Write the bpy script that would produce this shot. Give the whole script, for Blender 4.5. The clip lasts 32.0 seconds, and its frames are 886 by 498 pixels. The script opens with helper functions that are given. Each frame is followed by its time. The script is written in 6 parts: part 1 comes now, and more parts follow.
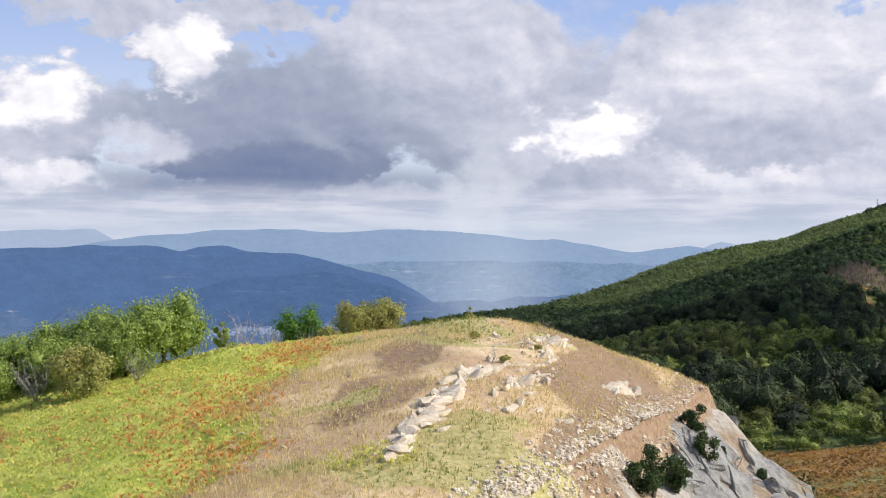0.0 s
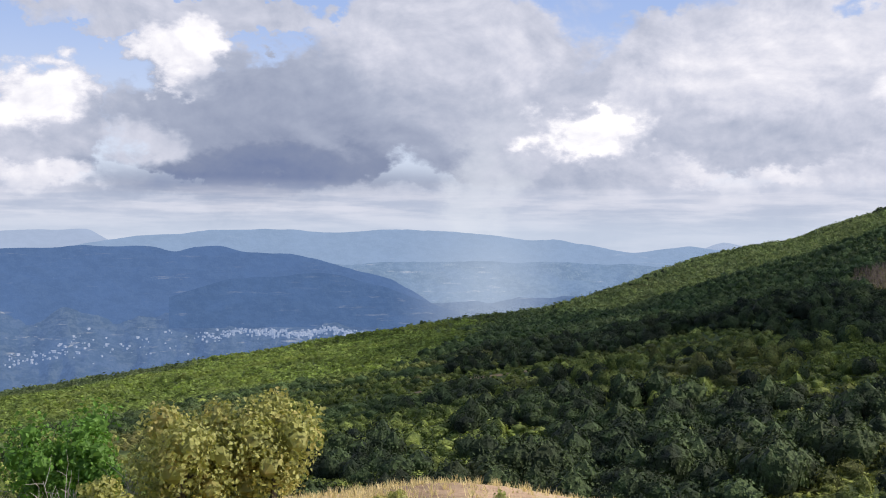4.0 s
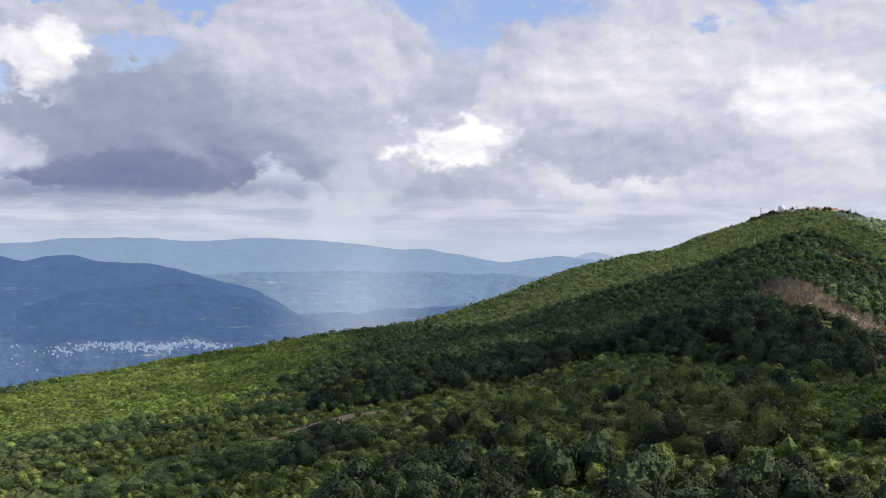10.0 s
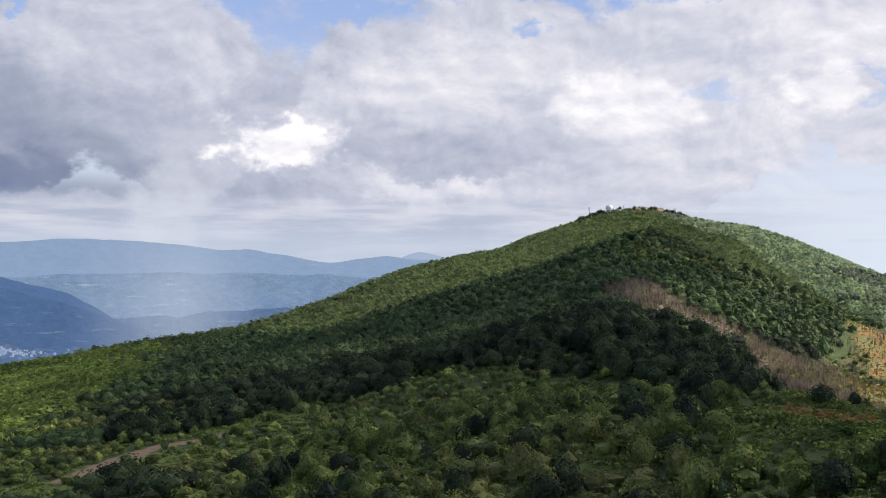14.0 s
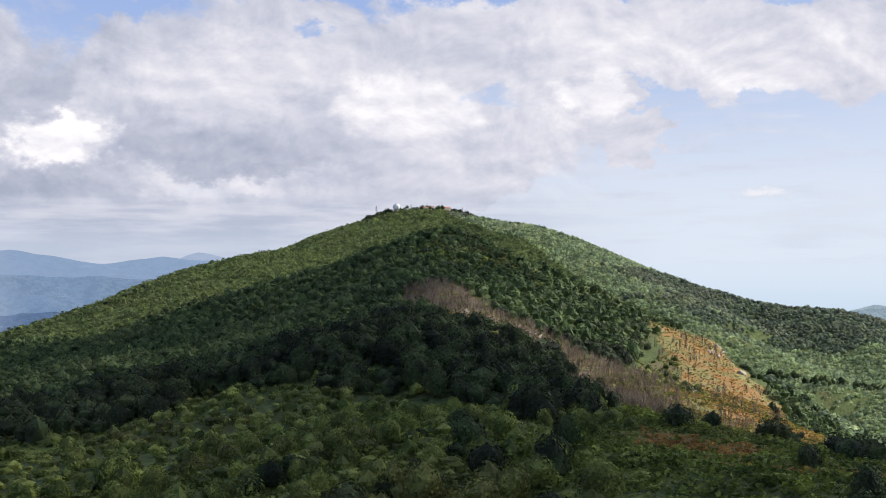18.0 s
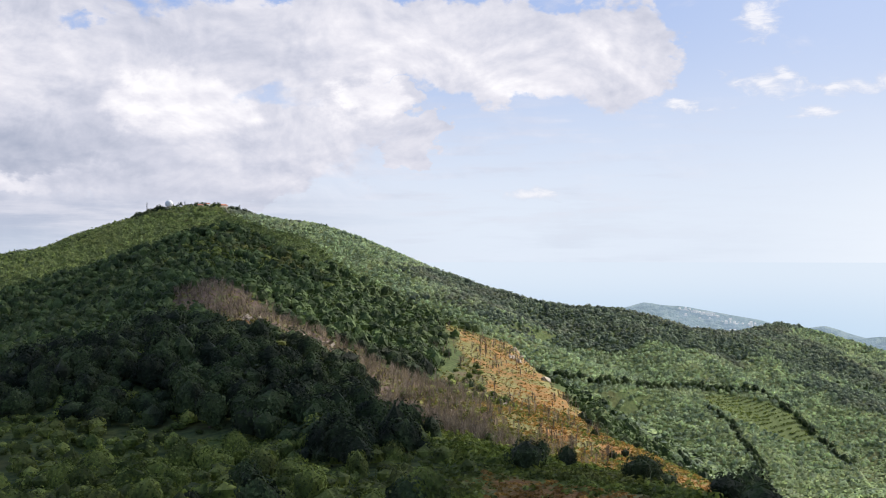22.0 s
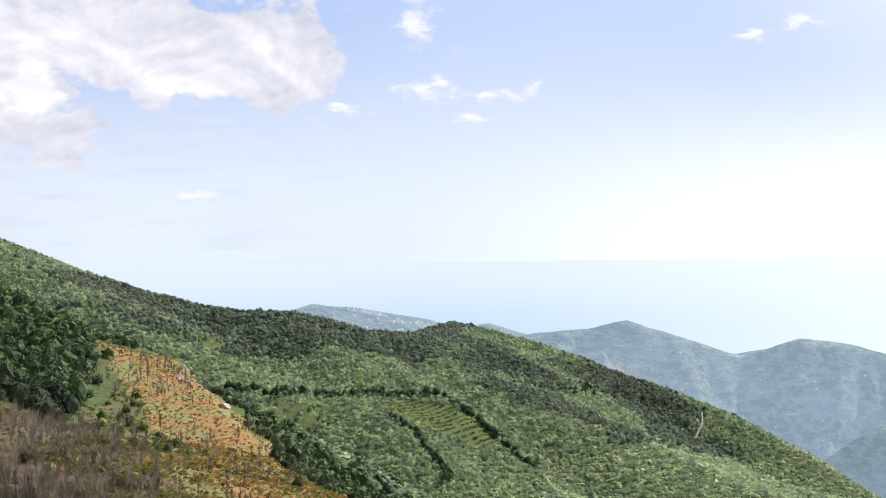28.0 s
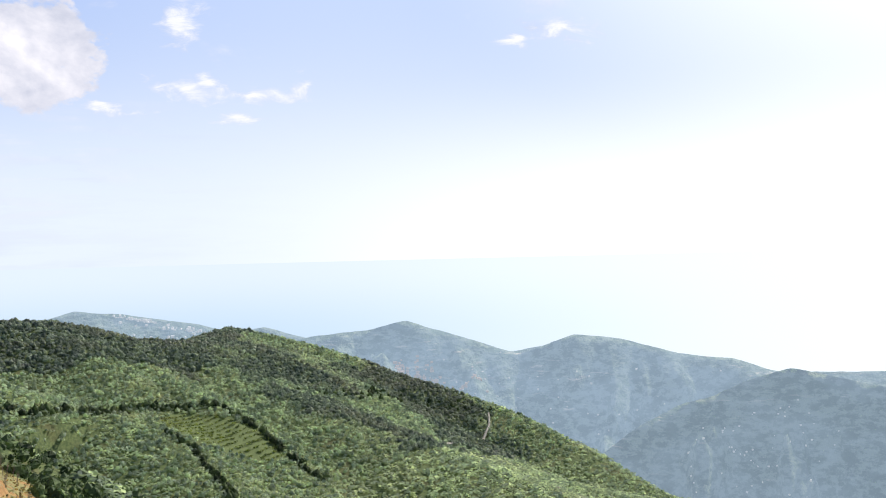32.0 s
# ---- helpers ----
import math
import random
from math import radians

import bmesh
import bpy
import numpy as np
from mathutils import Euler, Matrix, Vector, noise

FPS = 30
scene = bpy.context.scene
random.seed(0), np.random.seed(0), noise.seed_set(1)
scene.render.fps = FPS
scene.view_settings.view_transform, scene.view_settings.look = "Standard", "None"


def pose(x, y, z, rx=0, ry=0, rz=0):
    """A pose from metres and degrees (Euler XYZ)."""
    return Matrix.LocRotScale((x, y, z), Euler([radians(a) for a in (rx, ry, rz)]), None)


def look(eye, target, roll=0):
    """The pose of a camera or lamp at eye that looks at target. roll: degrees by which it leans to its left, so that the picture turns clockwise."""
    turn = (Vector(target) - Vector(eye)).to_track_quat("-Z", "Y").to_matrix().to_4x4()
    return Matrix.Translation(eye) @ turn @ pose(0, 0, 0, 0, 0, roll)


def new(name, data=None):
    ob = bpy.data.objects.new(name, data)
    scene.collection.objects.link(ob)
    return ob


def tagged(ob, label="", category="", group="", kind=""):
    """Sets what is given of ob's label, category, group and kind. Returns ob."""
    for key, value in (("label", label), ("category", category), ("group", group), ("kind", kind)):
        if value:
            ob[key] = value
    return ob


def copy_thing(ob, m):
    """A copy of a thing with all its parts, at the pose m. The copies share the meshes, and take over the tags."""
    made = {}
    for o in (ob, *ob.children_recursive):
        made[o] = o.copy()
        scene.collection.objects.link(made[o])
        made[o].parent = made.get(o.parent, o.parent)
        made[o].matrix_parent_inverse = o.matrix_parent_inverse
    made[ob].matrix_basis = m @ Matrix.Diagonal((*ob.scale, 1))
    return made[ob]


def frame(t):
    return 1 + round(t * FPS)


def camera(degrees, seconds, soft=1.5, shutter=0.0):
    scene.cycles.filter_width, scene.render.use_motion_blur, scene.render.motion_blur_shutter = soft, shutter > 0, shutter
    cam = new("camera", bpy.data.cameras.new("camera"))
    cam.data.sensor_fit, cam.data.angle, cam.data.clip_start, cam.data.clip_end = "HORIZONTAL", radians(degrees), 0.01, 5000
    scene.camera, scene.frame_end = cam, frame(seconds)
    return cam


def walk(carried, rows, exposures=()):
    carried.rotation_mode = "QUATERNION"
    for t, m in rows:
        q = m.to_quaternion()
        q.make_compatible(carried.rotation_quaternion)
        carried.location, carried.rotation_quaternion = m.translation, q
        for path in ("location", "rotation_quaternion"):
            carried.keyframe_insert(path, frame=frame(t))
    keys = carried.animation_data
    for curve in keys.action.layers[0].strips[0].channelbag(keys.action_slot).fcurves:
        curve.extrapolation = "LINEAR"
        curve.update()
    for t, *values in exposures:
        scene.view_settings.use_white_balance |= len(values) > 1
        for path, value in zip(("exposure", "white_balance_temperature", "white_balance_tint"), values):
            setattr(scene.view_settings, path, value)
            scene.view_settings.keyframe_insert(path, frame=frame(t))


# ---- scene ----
cam = camera(41.74, 32.0, soft=1.0)

# seconds, place (x, y, z), heading clockwise from north (y), pitch up, lean; degrees
PATH = [
    (0.0, 0.00, 0.00, 0.00, 0.00, -0.30, 0.30),
    (0.5, 0.11, 7.70, 0.01, 0.01, -0.30, 0.29),
    (1.0, 0.22, 15.40, 0.05, 0.00, -0.29, 0.29),
    (1.5, 0.33, 23.07, 0.06, 0.01, -0.30, 0.30),
    (2.0, 0.44, 30.53, 0.05, 0.01, -0.30, 0.30),
    (2.5, 0.52, 37.81, 0.04, 0.02, -0.30, 0.30),
    (3.0, 0.62, 45.00, 0.09, 0.02, -0.30, 0.31),
    (3.5, 0.71, 52.23, 0.13, 0.01, -0.30, 0.32),
    (5.5, 0.87, 82.99, 1.29, 0.62, -0.17, 0.45),
    (6.0, 0.83, 91.12, 1.48, 0.94, -0.12, 0.48),
    (7.0, 0.82, 107.83, 1.61, 2.24, 0.02, 0.47),
    (8.0, 1.44, 124.87, 1.57, 3.47, 0.09, 0.44),
    (9.0, 2.14, 142.20, 1.50, 4.85, 0.15, 0.41),
    (10.0, 3.35, 159.74, 1.47, 6.56, 0.19, 0.38),
    (11.0, 4.92, 177.35, 1.56, 8.52, 0.20, 0.34),
    (12.0, 6.82, 194.68, 1.73, 10.70, 0.21, 0.33),
    (13.0, 9.13, 211.30, 1.64, 12.92, 0.24, 0.21),
    (14.0, 11.68, 227.36, 1.70, 15.15, 0.24, 0.17),
    (14.5, 13.13, 235.36, 1.71, 16.34, 0.24, 0.17),
    (16.5, 20.50, 266.64, 1.57, 21.71, 0.26, 0.07),
    (17.0, 22.80, 274.72, 1.34, 23.10, 0.27, 0.09),
    (18.0, 28.08, 290.82, 1.05, 25.85, 0.28, 0.04),
    (19.0, 33.94, 306.57, 0.86, 28.59, 0.28, 0.11),
    (20.0, 40.40, 321.66, 0.80, 31.34, 0.27, 0.09),
    (21.0, 47.67, 336.81, 0.68, 34.07, 0.28, 0.10),
    (22.0, 57.27, 352.74, 0.17, 36.77, 0.28, -0.02),
    (23.0, 67.99, 368.59, -0.36, 39.47, 0.29, -0.12),
    (24.0, 79.57, 384.03, -0.76, 42.17, 0.30, -0.21),
    (25.0, 91.26, 399.38, -1.08, 44.87, 0.29, -0.25),
    (25.5, 97.54, 406.87, -1.06, 46.24, 0.28, -0.32),
    (27.5, 123.66, 436.39, -1.46, 51.84, 0.29, -0.64),
    (28.0, 130.05, 443.86, -1.98, 53.24, 0.27, -0.63),
    (29.0, 143.02, 458.74, -2.97, 56.14, 0.27, -0.75),
    (30.0, 156.70, 473.01, -3.58, 58.88, 0.24, -1.02),
    (31.0, 171.12, 486.23, -3.71, 61.68, 0.20, -1.24),
    (32.0, 186.07, 498.70, -3.69, 64.49, 0.14, -1.42),
]


def flown(x, y, z, heading, pitch, lean):
    return pose(x, y, z, 90, 0, -heading) @ pose(0, 0, 0, pitch, 0, 0) @ pose(0, 0, 0, 0, 0, lean)


walk(cam, [(t, flown(*p)) for t, *p in PATH], [(0, 0.08), (2, 0.16), (3, 0.14), (5, 0.03), (18, 0.0), (24, 0.10), (28, 0.18), (32, 0.20)])

# ---- light: sun behind the right shoulder, broken cloud ----
SUN_AZ, SUN_EL = 100.0, 39.0   # degrees, clockwise from north, and up
sun_way = Vector((math.sin(radians(SUN_AZ)) * math.cos(radians(SUN_EL)),
                  math.cos(radians(SUN_AZ)) * math.cos(radians(SUN_EL)), math.sin(radians(SUN_EL))))
sun_data = bpy.data.lights.new("sun", "SUN")
sun_data.energy, sun_data.angle, sun_data.color = 4.4, radians(0.6), (1.0, 0.93, 0.82)
sun = new("sun", sun_data)
sun.matrix_world = look(sun_way * 3000, (0, 0, 0))
scene.view_settings.exposure = 0.0


class Nodes:
    """A short hand for node trees."""

    def __init__(self, tree):
        self.tree = tree
        tree.nodes.clear()

    def add(self, kind, values=(), **settings):
        n = self.tree.nodes.new(kind)
        for key, value in settings.items():
            setattr(n, key, value)
        for key, value in dict(values).items():
            self.put(n.inputs[key], value)
        return n

    def put(self, socket, value):
        if isinstance(value, bpy.types.NodeSocket):
            self.tree.links.new(value, socket)
        elif isinstance(value, bpy.types.Node):
            self.tree.links.new(value.outputs[0], socket)
        else:
            socket.default_value = value

    def math(self, op, a, b=0.0, clamp=False):
        return self.add("ShaderNodeMath", {0: a, 1: b}, operation=op, use_clamp=clamp).outputs[0]

    def span(self, value, lo, hi, out_lo=0.0, out_hi=1.0, smooth=True):
        n = self.add("ShaderNodeMapRange", {"Value": value, "From Min": lo, "From Max": hi, "To Min": out_lo, "To Max": out_hi})
        n.interpolation_type = "SMOOTHSTEP" if smooth else "LINEAR"
        return n.outputs[0]

    def noise(self, vector, scale, detail=4.0, rough=0.55, lacun=2.0, warp=0.0):
        n = self.add("ShaderNodeTexNoise", {"Scale": scale, "Detail": detail, "Roughness": rough, "Lacunarity": lacun, "Distortion": warp})
        if vector is not None:
            self.put(n.inputs["Vector"], vector)
        return n.outputs[0]

    def mix(self, fac, a, b, blend="MIX"):
        n = self.add("ShaderNodeMix", data_type="RGBA", blend_type=blend)
        self.put(n.inputs[0], fac)
        for socket, v in ((n.inputs[6], a), (n.inputs[7], b)):
            self.put(socket, (*v, 1.0) if isinstance(v, tuple) and len(v) == 3 else v)
        return n.outputs[2]


# ---- sky: blue with a bank of cumulus to the north, clearing over the sea ----
world = bpy.data.worlds.new("sky")
scene.world = world
world.use_nodes = True
w = Nodes(world.node_tree)
way = w.add("ShaderNodeTexCoord").outputs["Generated"]
xyz = w.add("ShaderNodeSeparateXYZ", {0: way})
az = w.math("MULTIPLY", w.math("ARCTAN2", xyz.outputs[0], xyz.outputs[1]), 57.2958)
el = w.math("MULTIPLY", w.math("ARCSINE", xyz.outputs[2]), 57.2958)
nishita = w.add("ShaderNodeTexSky", sky_type="NISHITA", sun_disc=False, sun_elevation=radians(SUN_EL), sun_rotation=radians(SUN_AZ),
                altitude=900.0, air_density=1.0, dust_density=2.0, ozone_density=1.2)


def sheet_at(da, de):
    return w.add("ShaderNodeCombineXYZ", {0: w.math("MULTIPLY", w.math("ADD", az, da), 0.10), 1: w.math("MULTIPLY", w.math("ADD", el, de), 0.145), 2: 0.37}).outputs[0]


flat = sheet_at(0.0, 0.0)
# edges billow: bearing and height are shifted by turbulence at two sizes
curl = w.add("ShaderNodeSeparateXYZ", {0: w.add("ShaderNodeTexNoise", {"Vector": flat, "Scale": 2.4, "Detail": 9.0, "Roughness": 0.60}).outputs["Color"]})
tuft = w.add("ShaderNodeSeparateXYZ", {0: w.add("ShaderNodeTexNoise", {"Vector": flat, "Scale": 9.0, "Detail": 5.0, "Roughness": 0.55}).outputs["Color"]})


def shifted(base, axis, wide, fine):
    big = w.math("MULTIPLY", w.math("SUBTRACT", curl.outputs[axis], 0.5), wide)
    return w.math("ADD", base, w.math("ADD", big, w.math("MULTIPLY", w.math("SUBTRACT", tuft.outputs[axis], 0.5), fine)))


az_b, el_b = shifted(az, 0, 8.0, 2.2), shifted(el, 1, 5.2, 1.9)
az_s, el_s = shifted(az, 2, 9.0, 1.0), shifted(el, 0, 4.6, 0.8)


def inside(a, e, half_a, half_e, ca=None, ce=None):
    """1 in the middle of an oval about bearing a and height e, 0 at its rim, below 0 outside."""
    dx = w.math("DIVIDE", w.math("SUBTRACT", ca or az_b, a), half_a)
    dy = w.math("DIVIDE", w.math("SUBTRACT", ce or el_b, e), half_e)
    return w.math("SUBTRACT", 1.0, w.math("SQRT", w.math("ADD", w.math("MULTIPLY", dx, dx), w.math("MULTIPLY", dy, dy))))


def most(parts):
    total = parts[0]
    for p in parts[1:]:
        total = w.math("MAXIMUM", total, p)
    return total


# bearing, height, half width and half height, in degrees, of the cloud banks, of the blue gaps between them, and of single small clouds
BANK = [(-19.41, 5.15, 4.18, 3.62), (-13.02, 8.69, 2.65, 2.09), (-8.44, 5.73, 9.19, 4.18), (0.4, 8.85, 8.36, 4.74),
        (7.34, 5, 9.19, 3.62), (14.03, 7.86, 8.08, 3.62), (-12.5, 10.95, 9.19, 1.25), (22.99, 8.2, 9.75, 4.46),
        (23, 4.41, 11.7, 2.51), (32.1, 7.39, 2.09, 1.95), (16.65, 9.47, 9.19, 3.62), (33.47, 6.95, 2.09, 2.09),
        (26.24, 5.58, 8.92, 2.23), (35.68, 5.42, 1.53, 1.11), (31.8, 10.77, 7.24, 2.51), (39.48, 9.81, 6.41, 2.93),
        (45.26, 10.11, 3.06, 3.06)]
HIGH = [(0, 30, 90, 16), (-60, 10, 34, 14)]
GAPS = [(-18.68, 9.58, 3.62, 1.53), (-5.45, 11.51, 1.39, 0.45), (11.1, 11.54, 3.34, 0.72), (11.65, 11.8, 3.62, 0.78),
        (19.71, 11.09, 1.25, 0.56), (28.81, 7.83, 2.65, 0.78), (29.02, 7.73, 2.51, 0.61)]
WISP = [(51.91, 11.41, 1.43, 2.34), (52.3, 8.06, 2.07, 0.82), (53.38, 8.56, 0.76, 0.82), (55.5, 7.82, 2.44, 0.76),
        (54.7, 6.64, 1.88, 0.3), (57.73, 8.08, 0.9, 0.76), (49.51, 6.98, 1.58, 0.3), (41.23, 2.98, 2.07, 0.45),
        (68.35, 10.3, 1.13, 0.38), (70.51, 10.54, 2.63, 0.9), (48.78, 7.22, 1.35, 0.34)]
# parts of the clouds: the same four, then how light, how strongly and how softly
DARK_BANK = [(-7.89, 5.74, 11.7, 4.18, 0.34, 0.95, 0.9), (-6.25, 7.68, 7.8, 2.79, 0.42, 0.6, 0.9), (0.39, 10.2, 6.69, 3.62, 0.69, 0.8, 0.9),
             (4.01, 8.84, 2.51, 1.95, 0.8, 0.5, 0.8), (-9.24, 3.25, 9.19, 1.53, 0.16, 0.95, 0.7), (-10.05, 2.69, 4.74, 1.25, 0.07, 0.8, 0.7),
             (-1.8, 3.61, 5.02, 1.67, 0.26, 0.7, 0.9), (-15.87, 3.4, 3.06, 1.39, 0.4, 0.6, 0.9), (0.41, 6.39, 3.06, 1.39, 0.52, 0.5, 0.9)]
LEFT_TOWERS = [(-13.02, 8.82, 2.79, 2.09, 0.95, 1, 0.5), (-19.42, 6.44, 3.62, 2.37, 0.97, 0.95, 0.5), (-19.91, 4.61, 2.23, 1.11, 0.62, 0.7, 0.8),
               (-19.16, 3.32, 3.34, 0.67, 0.9, 0.8, 0.7), (-14.84, 4.9, 2.23, 1.11, 0.7, 0.7, 0.8), (-11.82, 7.53, 1.67, 1.11, 0.6, 0.5, 0.8),
               (5.95, 7.34, 3.06, 1.53, 0.56, 0.8, 0.9), (6.79, 5.14, 3.2, 1.45, 1, 1, 0.55), (8.29, 5.95, 1.25, 0.7, 1.05, 0.9, 0.6),
               (5.43, 2.86, 3.34, 0.72, 0.5, 0.85, 0.7)]
RIGHT_BANK = [(15.36, 5.04, 7.24, 1.62, 0.55, 0.85, 0.8), (16.65, 3.96, 6.13, 0.5, 0.48, 0.6, 0.8), (13.77, 8.66, 6.41, 2.51, 0.86, 0.8, 0.8),
              (10.05, 7.42, 1.95, 1.39, 0.68, 0.5, 0.9), (14.59, 3.1, 3.06, 0.56, 0.82, 0.7, 0.7), (-17.65, 1.72, 1.67, 0.56, 0.8, 0.6, 0.6),
              (-3.74, 2.21, 5.02, 0.61, 0.62, 0.6, 0.8), (8.18, 1.43, 1.67, 0.45, 0.52, 0.5, 0.8), (-5.12, 0.95, 19.5, 0.5, 0.62, 0.5, 0.9)]
FAR_BANK = [(8.43, 5.73, 1.95, 1.67, 0.98, 0.8, 0.7), (24.01, 7.21, 3.9, 1.67, 0.97, 0.8, 0.7), (32.92, 7.77, 1.95, 1.67, 0.98, 0.8, 0.7),
            (27.91, 5.31, 5.02, 1.39, 0.8, 0.6, 0.9), (23.8, 7.11, 3.62, 2.23, 0.94, 0.7, 0.9), (16.65, 9.2, 7.24, 1.67, 0.84, 0.6, 0.9),
            (34.57, 10.46, 6.13, 1.67, 0.86, 0.7, 0.9), (41.35, 9.22, 5.02, 1.95, 0.9, 0.7, 0.8), (15.34, 3.53, 4.74, 0.84, 0.84, 0.5, 0.8),
            (8.94, 3.27, 2.51, 0.5, 0.62, 0.6, 0.8)]

puff = w.noise(flat, 2.0, 8.0, 0.55, 2.1, 0.25)
puff_up = w.noise(sheet_at(0.35, 0.40), 2.0, 8.0, 0.55, 2.1, 0.25)
relief_ = w.math("SUBTRACT", puff, puff_up)
light = w.span(az, 8.0, 30.0, 0.60, 0.74)
for a_, e_, ha, he, tone_, strong, soft_ in DARK_BANK + FAR_BANK + RIGHT_BANK + LEFT_TOWERS:
    crisp = soft_ < 0.6
    m_ = w.span(inside(a_, e_, ha * (0.95 if crisp else 1.15), he * (0.95 if crisp else 1.15), None if crisp else az_s, None if crisp else el_s), 0.0, soft_ * (1.0 if crisp else 0.80), 0.0, strong)
    light = w.math("ADD", light, w.math("MULTIPLY", m_, w.math("SUBTRACT", tone_, light)))
light = w.math("ADD", light, w.math("MULTIPLY", relief_, w.span(light, 0.2, 0.9, 0.35, 1.0)))
light = w.math("ADD", light, w.math("MULTIPLY", w.math("SUBTRACT", puff, 0.5), 0.12))
ramp = w.add("ShaderNodeValToRGB", {"Fac": w.math("MULTIPLY", light, 0.9)})
stops = ramp.color_ramp.elements
stops[0].position, stops[0].color = 0.05, (0.17, 0.215, 0.36, 1)
stops[1].position, stops[1].color = 0.92, (1.04, 1.02, 1.04, 1)
for at_, tint_ in ((0.22, (0.235, 0.275, 0.40)), (0.42, (0.40, 0.44, 0.56)), (0.62, (0.63, 0.645, 0.75)), (0.78, (0.83, 0.82, 0.89))):
    stops.new(at_).color = (*tint_, 1)
body = ramp.outputs[0]
cover = w.span(most([inside(*p) for p in BANK]), 0.02, 0.22)
cover = w.math("MAXIMUM", cover, w.span(w.math("ADD", most([inside(*p) for p in HIGH]), w.math("MULTIPLY", w.math("SUBTRACT", puff, 0.5), 2.5)), -0.1, 0.5, 0.0, 0.85))
cover = w.math("SUBTRACT", cover, w.math("MULTIPLY", w.span(most([inside(*p) for p in GAPS]), 0.0, 0.9), 0.85), True)
streak = w.noise(w.add("ShaderNodeMapping", {"Vector": flat, "Rotation": (0.0, 0.0, 0.5), "Scale": (5.0, 9.0, 1.0)}).outputs[0], 1.0, 6.0, 0.62, 2.1, 0.5)
az_w, el_w = shifted(az, 1, 2.6, 0.9), shifted(el, 2, 1.5, 0.5)
wisps = w.span(w.math("ADD", most([inside(*p, az_w, el_w) for p in WISP]), w.math("MULTIPLY", w.math("SUBTRACT", streak, 0.5), 3.0)), 0.1, 1.1, 0.0, 0.85)
body = w.mix(wisps, body, (0.98, 0.97, 1.0))
# far sheets of cloud near the horizon, thinning out over the sea
bands = w.noise(w.add("ShaderNodeMapping", {"Vector": flat, "Scale": (0.8, 5.0, 1.0)}).outputs[0], 2.2, 6.0, 0.6)
low_sheet = w.math("MULTIPLY", w.span(el, 4.6, 2.4), w.span(az, 40.0, 20.0))
low_tint = w.mix(w.span(bands, 0.36, 0.66), (0.45, 0.505, 0.64), (0.69, 0.705, 0.80))
low_tint = w.mix(w.span(el, 2.0, 0.2, 0.0, 0.7), low_tint, (0.55, 0.63, 0.76))
body = w.mix(w.math("MULTIPLY", w.span(el, 3.3, 1.8), 0.85), body, low_tint)
thin_veil = w.math("MULTIPLY", w.span(w.math("ADD", bands, w.math("MULTIPLY", w.math("SUBTRACT", puff, 0.5), 0.5)), 0.42, 0.75), w.math("MULTIPLY", w.span(el, 9.0, 6.0), w.span(az, 62.0, 36.0, 0.0, 0.5)))
cover = w.math("MAXIMUM", w.math("MAXIMUM", cover, low_sheet), thin_veil)
# the shaft of rain under the cloud brightens the air
shaft = w.math("MULTIPLY", w.span(w.math("ABSOLUTE", w.math("SUBTRACT", w.math("ADD", az_s, w.math("MULTIPLY", el, -0.25)), 0.9)), 2.3, 0.2), w.span(el, 8.5, 2.0, 0.0, 0.50))
body = w.mix(shaft, body, (0.74, 0.77, 0.84))
# towards the sun, and low over the sea, the air glares white
towards = w.add("ShaderNodeVectorMath", {0: way, 1: tuple(sun_way)}, operation="DOT_PRODUCT").outputs["Value"]
glare = w.math("ADD", w.span(towards, 0.74, 0.95), w.math("MULTIPLY", w.span(el, 9.0, -1.0), w.span(az, 48.0, 82.0)), True)
air = w.mix(w.span(el, 13.0, 1.0), w.mix(w.span(az, 30.0, 62.0), (0.34, 0.47, 0.79), (0.52, 0.63, 0.89)), (0.74, 0.81, 0.92))
air = w.mix(glare, air, (1.15, 1.15, 1.13))
sky_light = w.add("ShaderNodeBackground", {"Color": nishita.outputs[0], "Strength": 0.13})
haze_light = w.add("ShaderNodeBackground", {"Color": air, "Strength": 1.0})
low = w.add("ShaderNodeMixShader", {0: w.span(el, 40.0, 12.0), 1: sky_light.outputs[0], 2: haze_light.outputs[0]})
cloud_light = w.add("ShaderNodeBackground", {"Color": body, "Strength": 1.0})
both = w.add("ShaderNodeMixShader", {0: w.math("MAXIMUM", cover, wisps), 1: low.outputs[0], 2: cloud_light.outputs[0]})
w.add("ShaderNodeOutputWorld", {0: both.outputs[0]})


# ---- materials ----
def material(name, build, rough=0.8, spec=0.2, through_leaf=0.0):
    """A surface; through_leaf: the share of light that passes through thin leaves."""
    m = bpy.data.materials.new(name)
    m.use_nodes = True
    n = Nodes(m.node_tree)
    shader = n.add("ShaderNodeBsdfPrincipled", {"Roughness": rough})
    shader.inputs["Specular IOR Level"].default_value = spec
    end = n.add("ShaderNodeOutputMaterial", {0: shader.outputs[0]})
    build(n, shader)
    if through_leaf:
        thin = n.add("ShaderNodeBsdfTranslucent")
        colour = shader.inputs["Base Color"].links[0].from_socket
        n.put(thin.inputs["Color"], n.mix(1.0, colour, (1.25, 1.3, 0.75), "MULTIPLY"))
        n.put(end.inputs[0], n.add("ShaderNodeMixShader", {0: through_leaf, 1: shader.outputs[0], 2: thin.outputs[0]}).outputs[0])
    return m


def place(n):
    return n.add("ShaderNodeNewGeometry").outputs["Position"]


